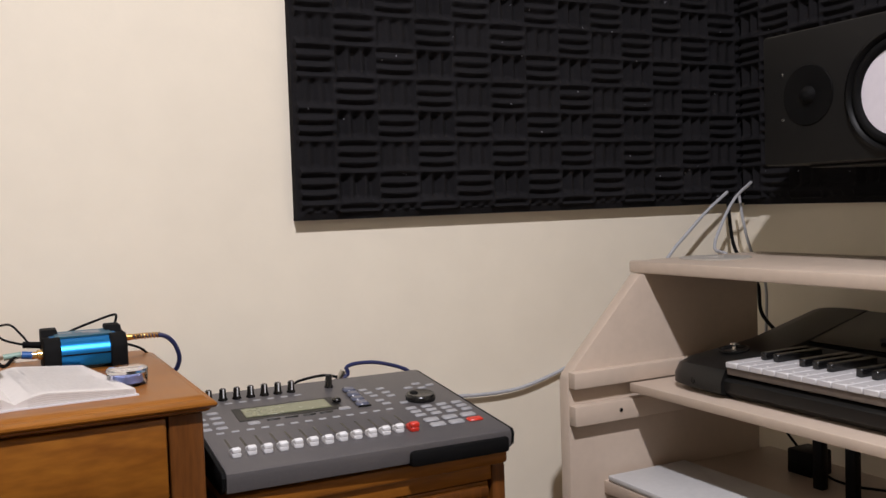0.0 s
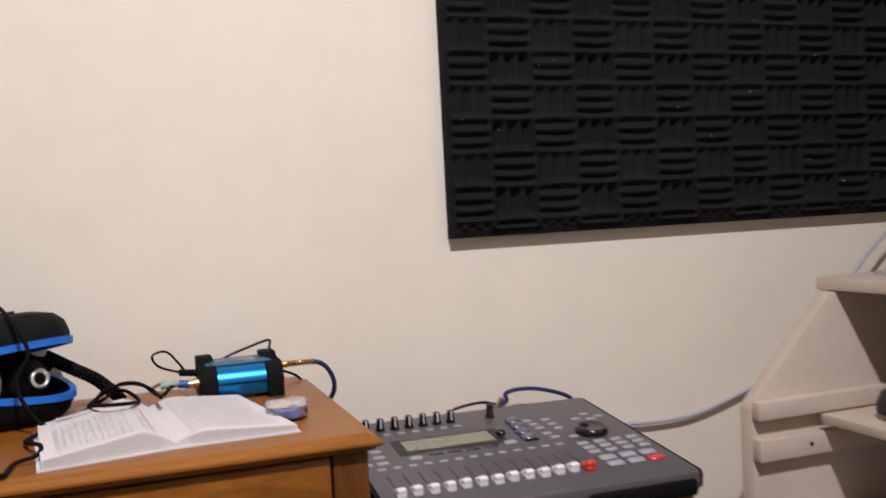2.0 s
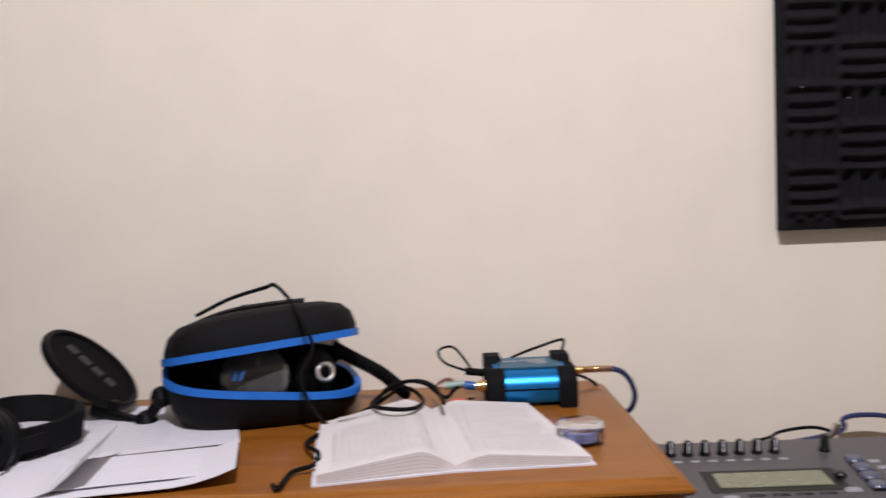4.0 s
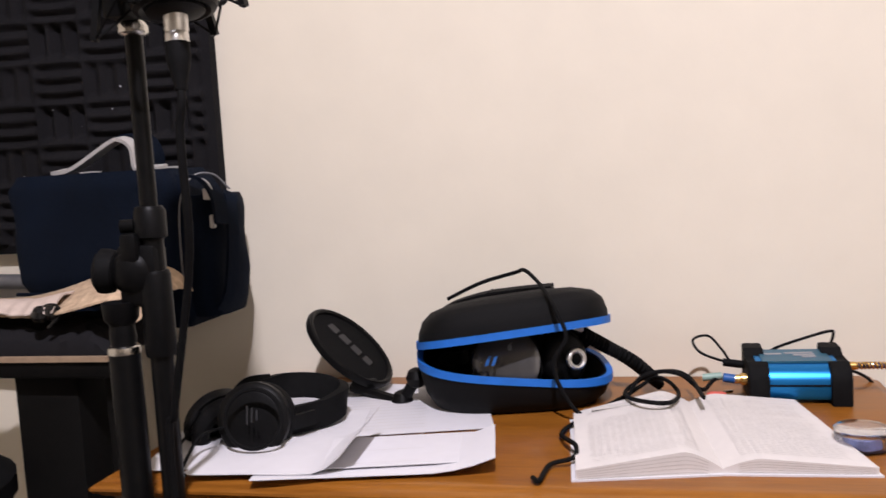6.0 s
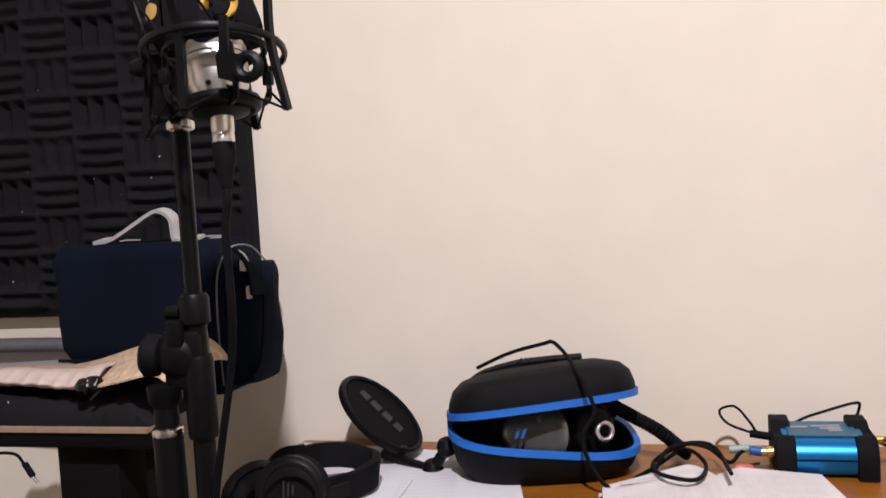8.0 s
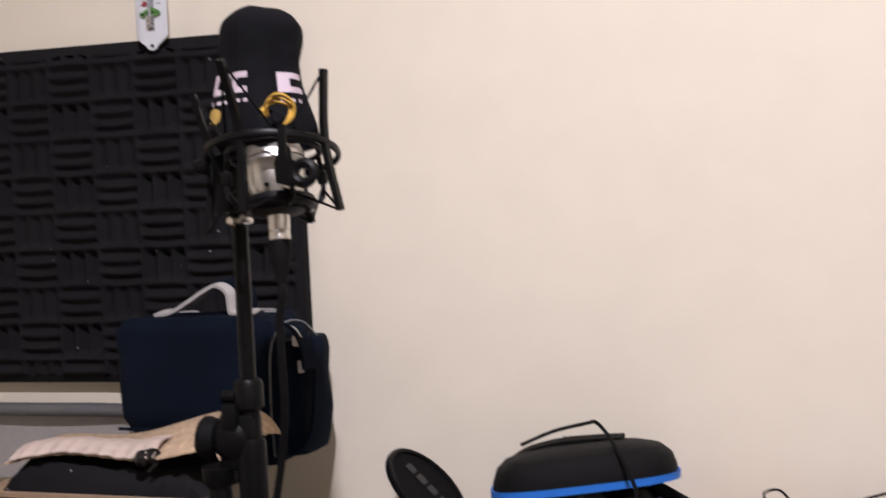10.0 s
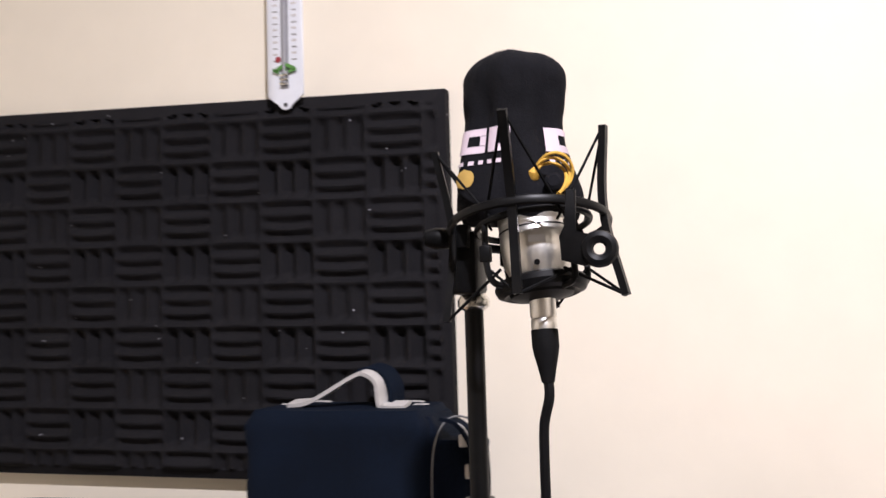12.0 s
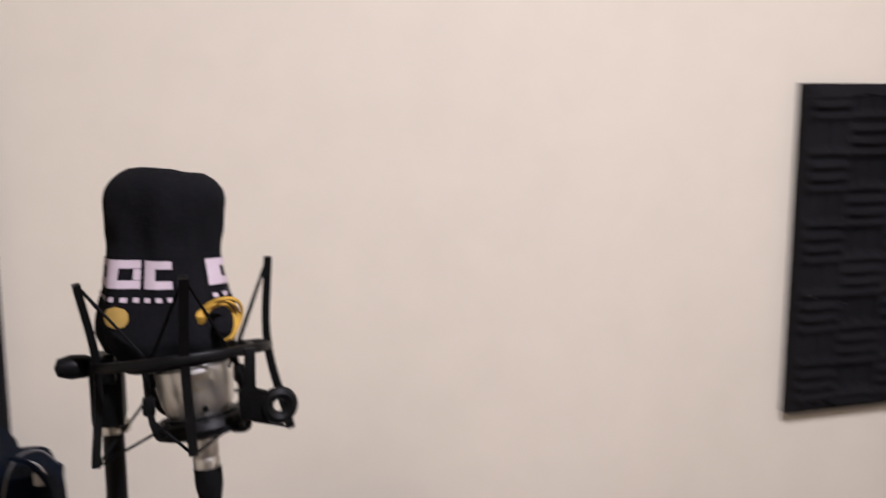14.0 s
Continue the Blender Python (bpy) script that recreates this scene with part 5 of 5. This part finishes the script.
part("grip_edge", cable(B(), [(x, y + 0.017, z + 0.0025) for x, y, z in grip[1:4]], 0.0016), GREYWEB, bag, "pale grey grip edge")
for x0, x1 in ((-0.742, -0.712), (-0.622, -0.590)):
    part("webbing_end", ribbon(B(), [(x0, 1.676, 1.0760), ((x0 + x1) / 2, 1.676, 1.0766), (x1, 1.676, 1.0760)], (0, 1, 0), 0.005, 0.0016), GREYWEB, bag, "pale grey webbing sewn on the top")
part("flap_hem", cable(B(), [(-0.782, 1.5815, 0.929), (-0.70, 1.5800, 0.928), (-0.62, 1.5800, 0.928), (-0.562, 1.5815, 0.929)], 0.0022), NAVY, bag)
part("pocket_strap", ribbon(B(), [(-0.512, 1.640, 1.040), (-0.505, 1.625, 1.030), (-0.502, 1.618, 0.985), (-0.508, 1.612, 0.925), (-0.520, 1.606, 0.900)], (0.25, 1, 0), 0.018, 0.004), NAVY, bag, "loose navy shoulder strap")
part("strap_edge", cable(B(), [(-0.536, 1.598, 1.062), (-0.519, 1.597, 1.055), (-0.510, 1.594, 1.038)], 0.0014), GREYWEB, bag, "pale grey strap edge")
for p in ((-0.775, 1.66), (-0.60, 1.66)):
    part("handle_anchor", box(B(), (p[0] + 0.002, p[1] - 0.003, 1.070), (p[0] + 0.020, p[1] + 0.004, 1.0750), 0.001), GREYWEB, bag)

OFF = Vector((0, -0.048, -0.004))
# ---------------------------------------------------------------- grey folding chair against the wall
ch = thing("folding_chair", (-0.95, 1.70, 0), "grey enamelled metal folding chair standing folded at the wall", "chair")
c0, c1 = Vector((-1.2251, 1.7150, 0.9063)), Vector((-0.8493, 1.7150, 0.9249))
zt = (c0.z + c1.z) / 2 + 0.012
xl, xr = c0.x - 0.006, max(c1.x, -0.80) + 0.02
part("frame_tube", cable(B(), [(xl - 0.03, 1.735, 0.0), (xl - 0.02, 1.725, 0.5), (xl, 1.716, zt - 0.06), (xl + 0.012, 1.715, zt - 0.018), (xl + 0.05, 1.715, zt), ((xl + xr) / 2, 1.714, zt + 0.002), (xr - 0.05, 1.715, zt), (xr - 0.012, 1.715, zt - 0.018), (xr, 1.716, zt - 0.06), (xr + 0.02, 1.725, 0.5), (xr + 0.03, 1.735, 0.0)], 0.0105, 12), CHAIRTUBE, ch)
part("backrest", sheet(B(), 20, 8, lambda u, v: Vector((xl + 0.006 + (xr - xl - 0.012) * u, 1.716 + 0.010 * math.sin(math.pi * u), zt - 0.006 - 0.10 * v))), CHAIRPAINT, ch, "grey sheet metal backrest")
part("seat", box(B(), (xl + 0.01, 1.735, 0.20), (xr - 0.01, 1.752, 0.50), 0.006), CHAIRPAINT, ch)
part("rivet", lathe(B(), (-1.0190, 1.7120, 0.8746), (0, -1, 0), [(0.004, 0), (0.003, 0.002), (0.0005, 0.0025)], 12), CHROME, ch)
for xx in (xl + 0.035, xr - 0.035):
    part("rear_leg", rod(B(), (xx, 1.76, 0.0), (xx, 1.745, 0.66), 0.010), CHAIRTUBE, ch)

OFF = Vector((0.008, -0.008, -0.004))
# ---------------------------------------------------------------- thermometer
th = thing("wall_thermometer", (-0.791, 1.700, 1.455), "white enamel wall thermometer with a small painted sprig", "thermometer")
TY = 1.6985
out = [(-0.0, 0.0), (0.007, 0.002), (0.011, 0.009), (0.018, 0.013), (0.0265, 0.020), (0.0265, 0.205), (0.018, 0.213), (0.010, 0.220), (0.0, 0.224), (-0.010, 0.220), (-0.018, 0.213), (-0.0265, 0.205), (-0.0265, 0.020), (-0.018, 0.013), (-0.011, 0.009), (-0.007, 0.002)]
part("plate", prism(B(), [(-0.791 + x, 1.455 + z) for x, z in out], "y", TY, TY + 0.003, 0.0008), ENAMEL, th)
part("screw", lathe(B(), (-0.791, TY, 1.462), (0, -1, 0), [(0.0028, 0), (0.0022, 0.0015), (0.0003, 0.002)], 12), SOFTBL, th)
part("hanger", rod(B(), (-0.791, TY + 0.002, 1.668), (-0.791, WY + 0.008, 1.668), 0.0025), CHROME, th)
tb = part("glass_tube", rod(B(), (-0.791, TY - 0.0025, 1.488), (-0.791, TY - 0.0025, 1.610), 0.0024, n=12), LIGHTGREY, th, "grey glass tube")
part("tube_backing", box(B(), (-0.7965, TY - 0.0008, 1.484), (-0.7855, TY + 0.0004, 1.613)), LIGHTGREY, th)
for k in range(3):
    part("clip_band", box(B(), (-0.797, TY - 0.0055, 1.488 + 0.006 * k), (-0.785, TY - 0.001, 1.491 + 0.006 * k), 0.001), CHROME, tb)
for k in range(11):
    for s in (-1, 1):
        part("scale_bar", box(B(), (-0.791 + s * 0.014 - 0.0035, TY - 0.0006, 1.522 + 0.0085 * k), (-0.791 + s * 0.014 + 0.0035, TY + 0.0006, 1.5236 + 0.0085 * k + (0.001 if k % 2 else 0))), INK if k % 2 == 0 else PALEINK, th)
for dx, dz, w, h, a in ((-0.006, 0.0, 0.016, 0.005, 25), (0.008, 0.001, 0.016, 0.005, -25), (0.0, -0.006, 0.012, 0.004, 70), (0.012, -0.005, 0.012, 0.004, 15), (-0.012, -0.004, 0.010, 0.004, -30)):
    u = Vector((math.cos(radians(a)), 0, math.sin(radians(a))))
    part("leaf", quadbar(B(), (-0.791 + dx, TY - 0.0032, 1.512 + dz), u, Vector((-u.z, 0, u.x)), w, h), GREEN, th)
part("berry", lathe(B(), (-0.801, TY, 1.5245), (0, -1, 0), [(0.0045, 0), (0.004, 0.001), (0.0003, 0.0012)], 14), DARKRED, th, "dark red painted berry")
part("red_spot", lathe(B(), (-0.791, TY, 1.628), (0, -1, 0), [(0.012, 0), (0.0115, 0.001), (0.0003, 0.0012)], 18), RED, th, "red painted spot")

OFF = Vector((0.020, 0.002, -0.020))
# ---------------------------------------------------------------- cream workstation
ws = thing("workstation_desk", (1.1, 0.9, 0), "cream painted board workstation with a keyboard shelf", "desk")
PY0, PY1 = 1.526, 1.552
outline = [(0.838, 0.020), (0.838, 0.704), (0.842, 0.714), (0.990, 0.8675), (1.262, 0.8675), (1.262, 0.020)]
part("side_panel", prism(B(), outline, "y", PY0, PY1, 0.0025), CREAM, ws)
part("side_panel", prism(B(), outline, "y", 0.10, 0.126, 0.0025), CREAM, ws)
part("top_shelf", prism(B(), [(0.996, 1.560), (1.305, 1.560), (1.305, 0.09), (1.058, 0.09)], "z", 0.8685, 0.889, 0.003), CREAM, ws)
part("lower_shelf", box(B(), (0.905, 0.126, 0.508), (1.285, PY0, 0.530), 0.002), CREAM, ws)
for y0, y1 in ((PY0 - 0.018, PY0), (0.126, 0.144)):
    part("upper_runner", box(B(), (0.8385, y0, 0.692), (1.24, y1, 0.719), 0.002), CREAM, ws)
    part("lower_runner", box(B(), (0.8385, y0, 0.631), (1.24, y1, 0.664), 0.002), CREAM, ws)
part("screw", lathe(B(), (0.930, 1.5075, 0.6480), (0, -1, 0), [(0.0035, 0), (0.003, 0.001), (0.0003, 0.0012)], 12), SOFTBL, ws)
part("keyboard_shelf", box(B(), (0.948, 0.17, 0.676), (1.262, 1.5078, 0.691), 0.002), CREAM, ws)
disc = lathe(B(), (1.125, 1.49, 0.889), (0, 0, 1), [(0.060, 0), (0.060, 0.0018), (0.052, 0.0022), (0.012, 0.002), (0.0115, 0.0002)], 40)
solo("round_mat", disc, mat("grey_disc", (0.50, 0.47, 0.43), 0.35, 0.2, vary=0.08), (1.125, 1.49, 0.889), "flat grey round disc on the cream top shelf", "disc")
brd = box(B(), (0.905, 1.24, 0.531), (1.07, 1.515, 0.541), 0.003)
solo("pale_folder", brd, mat("pale_grey_cover", (0.55, 0.55, 0.55), 0.5, vary=0.05), (1.02, 1.36, 0.531), "flat pale grey folder on the lower shelf", "folder")
ad = thing("power_adapter", (1.27, 1.41, 0.530), "black power adapter on the lower shelf", "adapter")
part("body", box(B(), (1.185, 1.345, 0.530), (1.235, 1.395, 0.572), 0.004), DARKPL, ad)
part("lead", cable(B(), [(1.21, 1.39, 0.565), (1.215, 1.43, 0.60), (1.22, 1.44, 0.65), (1.275, 1.45, 0.70)], 0.0022), SOFTBL, ad)
part("lead", cable(B(), [(1.21, 1.345, 0.545), (1.20, 1.32, 0.536), (1.20, 1.27, 0.535), (1.23, 1.21, 0.534), (1.20, 1.12, 0.535)], 0.0022), SOFTBL, ad)
rk = thing("metal_bracket", (1.16, 1.25, 0.530), "black metal bracket under the keyboard shelf", "bracket")
for yy in (1.295, 1.235):
    part("upright", box(B(), (1.15, yy, 0.530), (1.165, yy + 0.018, 0.676), 0.002), TUBE, rk)
part("cross_bar", box(B(), (1.148, 1.05, 0.620), (1.151, 1.33, 0.645), 0.001), TUBE, rk)

OFF = Vector((0.048, 0, -0.0175))
# ---------------------------------------------------------------- keyboard
KB = thing("keyboard_synthesizer", (1.12, 0.96, 0.6825), "black and grey electronic keyboard on a cream sliding shelf", "keyboard")
BX = 0.052
KY1, KY0b = 1.436, 0.50
prof = [(0.970, 0.690), (0.956, 0.700), (0.955, 0.716), (0.966, 0.724), (1.120, 0.7275), (1.128, 0.752), (1.222 + BX, 0.790), (1.236 + BX, 0.784), (1.236 + BX, 0.690)]
part("case", prism(B(), prof, "y", KY0b, KY1 - 0.03), GUNGREY, KB)
endp = [(0.972, 0.688), (0.948, 0.698), (0.948, 0.714), (0.958, 0.732), (0.985, 0.741), (1.120, 0.757), (1.222 + BX, 0.796), (1.238 + BX, 0.788), (1.238 + BX, 0.688)]
rings = []
for k in range(10):
    e = k / 9
    inset = 0.034 * (1 - math.sqrt(1 - 0.96 * e ** 3))
    rings.append([Vector((x + inset * (1.2238 - x) / 0.2758, KY1 - 0.105 + 0.121 * (1 - (1 - e) ** 1.4), 0.688 + (z - 0.688) * (1 - 0.35 * inset / 0.034) + 0.004 * inset / 0.034)) for x, z in endp])
part("end_cheek", skin(B(), rings), GUNGREY, KB, "rounded dark grey end block")
part("panel", box(B(), (1.135, KY0b, -0.001), (1.226 + BX, KY1 - 0.107, 0.002), 0, Matrix.Translation((0, 0, 0.757)) @ Matrix.Translation((1.135, 0, 0)) @ Matrix.Rotation(-math.atan2(0.038, 0.146), 4, "Y") @ Matrix.Translation((-1.135, 0, 0))), BLACKKEY, KB, "glossy black control panel")
jy = part("joystick_well", lathe(B(), (1.030, KY1 - 0.052, 0.750), (-0.11, 0, 1), [(0.024, -0.002), (0.024, 0.0015), (0.020, 0.002), (0.017, -0.001), (0.0005, -0.001)], 24), BLACKKEY, KB)
part("joystick", lathe(B(), (1.030, KY1 - 0.052, 0.749), (0, 0, 1), [(0.004, 0), (0.0035, 0.005), (0.0062, 0.008), (0.0062, 0.011), (0.0005, 0.012)], 14), CHROME, jy)
part("headphone_socket", lathe(B(), (0.9495, KY1 - 0.045, 0.708), (-1, 0, 0), [(0.0055, 0), (0.005, 0.001), (0.003, 0.0012), (0.003, -0.002)], 14), BLACKKEY, KB)
for fxx in (0.985, 1.21):
    for fyy in (1.36, 0.54):
        part("foot", lathe(B(), (fxx, fyy, 0.6885), (0, 0, 1), [(0.009, 0), (0.009, 0.003)], 12), SOFTBL, KB)
ystart = KY1 - 0.108
# added brown strip: the shade on the white key fronts, put into its colour
part("key_front_shade", box(B(), (0.958, KY0b + 0.01, 0.726), (1.06, ystart, 0.7365), 0.001), mat("shaded_key_front", (0.16, 0.13, 0.11), 0.5, vary=0.15, scale=30), KB, "brownish strip standing in for the shaded key fronts")
nk = 33
wk = box(B(), (0, -0.0226, 0.0085), (0.148, 0.0, 0.017), 0.0012, None, 1)
wme = finish("white_key", wk, WHITEKEY)
bk = box(B(), (0, -0.0105, 0), (0.094, 0.0, 0.012), 0.0014, None, 1)
bme = finish("black_key", bk, BLACKKEY)
kinv = PLACE[KB].inverted()
for i in range(nk):
    y = ystart - i * 0.0236
    if y - 0.024 < KY0b:
        break
    o = new("white_key", wme)
    o.parent = KB
    o.matrix_local = kinv @ Matrix.Translation(OFF) @ pose(0.955, y, 0.7285)
    if i % 7 in (0, 1, 3, 4, 5):
        o = new("black_key", bme)
        o.parent = KB
        o.matrix_local = kinv @ Matrix.Translation(OFF) @ pose(1.008, y - 0.0236 + 0.0052, 0.7455)
for i in range(10):
    part("panel_button", box(B(), (1.160 + 0.02 * (i % 2), 1.20 - 0.045 * (i // 2), 0.767 + 0.0080 * (i % 2)), (1.170 + 0.02 * (i % 2), 1.222 - 0.045 * (i // 2), 0.7725 + 0.0080 * (i % 2)), 0.001), DIMPRINT, KB)

OFF = Vector((0, 0, 0))
# ---------------------------------------------------------------- loudspeaker on its wall bracket
lsp = thing("loudspeaker", (1.28, 1.20, 1.020), "black studio monitor with white cone, on its side, on a bracket", "loudspeaker")
FXs = 1.150
part("cabinet", box(B(), (FXs, 1.025, 1.020), (1.392, 1.386, 1.224), 0.006), mat("black_vinyl_wrap", (0.0075, 0.0072, 0.007), 0.6, spec=0.25, vary=0.15, scale=10, fine=300, bump=0.2, bump_scale=700), lsp)
part("woofer_frame", lathe(B(), (FXs, 1.141, 1.112), (-1, 0, 0), [(0.088, 0), (0.088, 0.005), (0.083, 0.008), (0.078, 0.005), (0.076, 0.001)], 40), DARKPL, lsp)
part("surround", torus(B(), (FXs - 0.001, 1.141, 1.112), (-1, 0, 0), 0.069, 0.0075, 40, 10), SOFTBL, lsp, "black rubber surround")
part("cone", lathe(B(), (FXs + 0.0, 1.141, 1.112), (-1, 0, 0), [(0.064, 0.002), (0.045, 0.0005), (0.022, -0.0006), (0.020, 0.003), (0.010, 0.008), (0.0005, 0.009)], 40), CONE, lsp, "white woofer cone")
part("tweeter_horn", lathe(B(), (FXs, 1.297, 1.124), (-1, 0, 0), [(0.046, 0), (0.045, 0.002), (0.030, 0.0015), (0.020, 0.0008), (0.014, 0.0005)], 36), DARKPL, lsp)
part("tweeter_dome", lathe(B(), (FXs, 1.297, 1.124), (-1, 0, 0), [(0.014, 0.0006), (0.011, 0.006), (0.005, 0.009), (0.0005, 0.0095)], 24), SOFTBL, lsp)
for yy, zz in ((1.345, 1.160), (1.345, 1.090)):
    part("screw", lathe(B(), (FXs, yy, zz), (-1, 0, 0), [(0.003, 0), (0.0026, 0.0012), (0.0003, 0.0014)], 10), CHROME, lsp)
bkt = thing("wall_bracket", (EX, 1.17, 1.00), "black steel wall bracket under the loudspeaker", "bracket")
part("tray", box(B(), (1.19, 1.09, 1.0150), (1.40, 1.33, 1.0195), 0.001), TUBE, bkt)
part("arm", box(B(), (1.36, 1.18, 0.975), (EX, 1.22, 1.0150), 0.003), TUBE, bkt)

sc_ = thing("speaker_cables", (1.38, 1.55, 0.89), "grey and black cables hanging from the loudspeaker to the shelf", "cable")
part("grey_lead", cable(B(), [(1.3750, 1.6280, 1.0003), (1.3600, 1.6584, 0.9681), (1.3300, 1.6626, 0.9210), (1.3000, 1.6528, 0.8725), (1.29, 1.60, 0.845), (1.30, 1.62, 0.68)], 0.0032), GREYCAB, sc_)
part("grey_lead", cable(B(), [(1.3671, 1.6850, 0.9821), (1.3075, 1.6820, 0.9442), (1.2515, 1.6780, 0.9019), (1.2067, 1.6720, 0.8681), (1.14, 1.66, 0.80), (1.14, 1.66, 0.68)], 0.0032), GREYCAB, sc_)
part("grey_lead", cable(B(), [(1.3900, 1.6758, 0.9756), (1.3950, 1.6712, 0.9241), (1.4000, 1.6577, 0.8671), (1.40, 1.62, 0.80), (1.40, 1.62, 0.70)], 0.0028), GREYCAB, sc_)
part("black_lead", cable(B(), [(1.3900, 1.7068, 0.9705), (1.3850, 1.6967, 0.9187), (1.3750, 1.6726, 0.8645), (1.3700, 1.6127, 0.8036), (1.3650, 1.5936, 0.7392), (1.36, 1.50, 0.68)], 0.0036), SOFTBL, sc_)
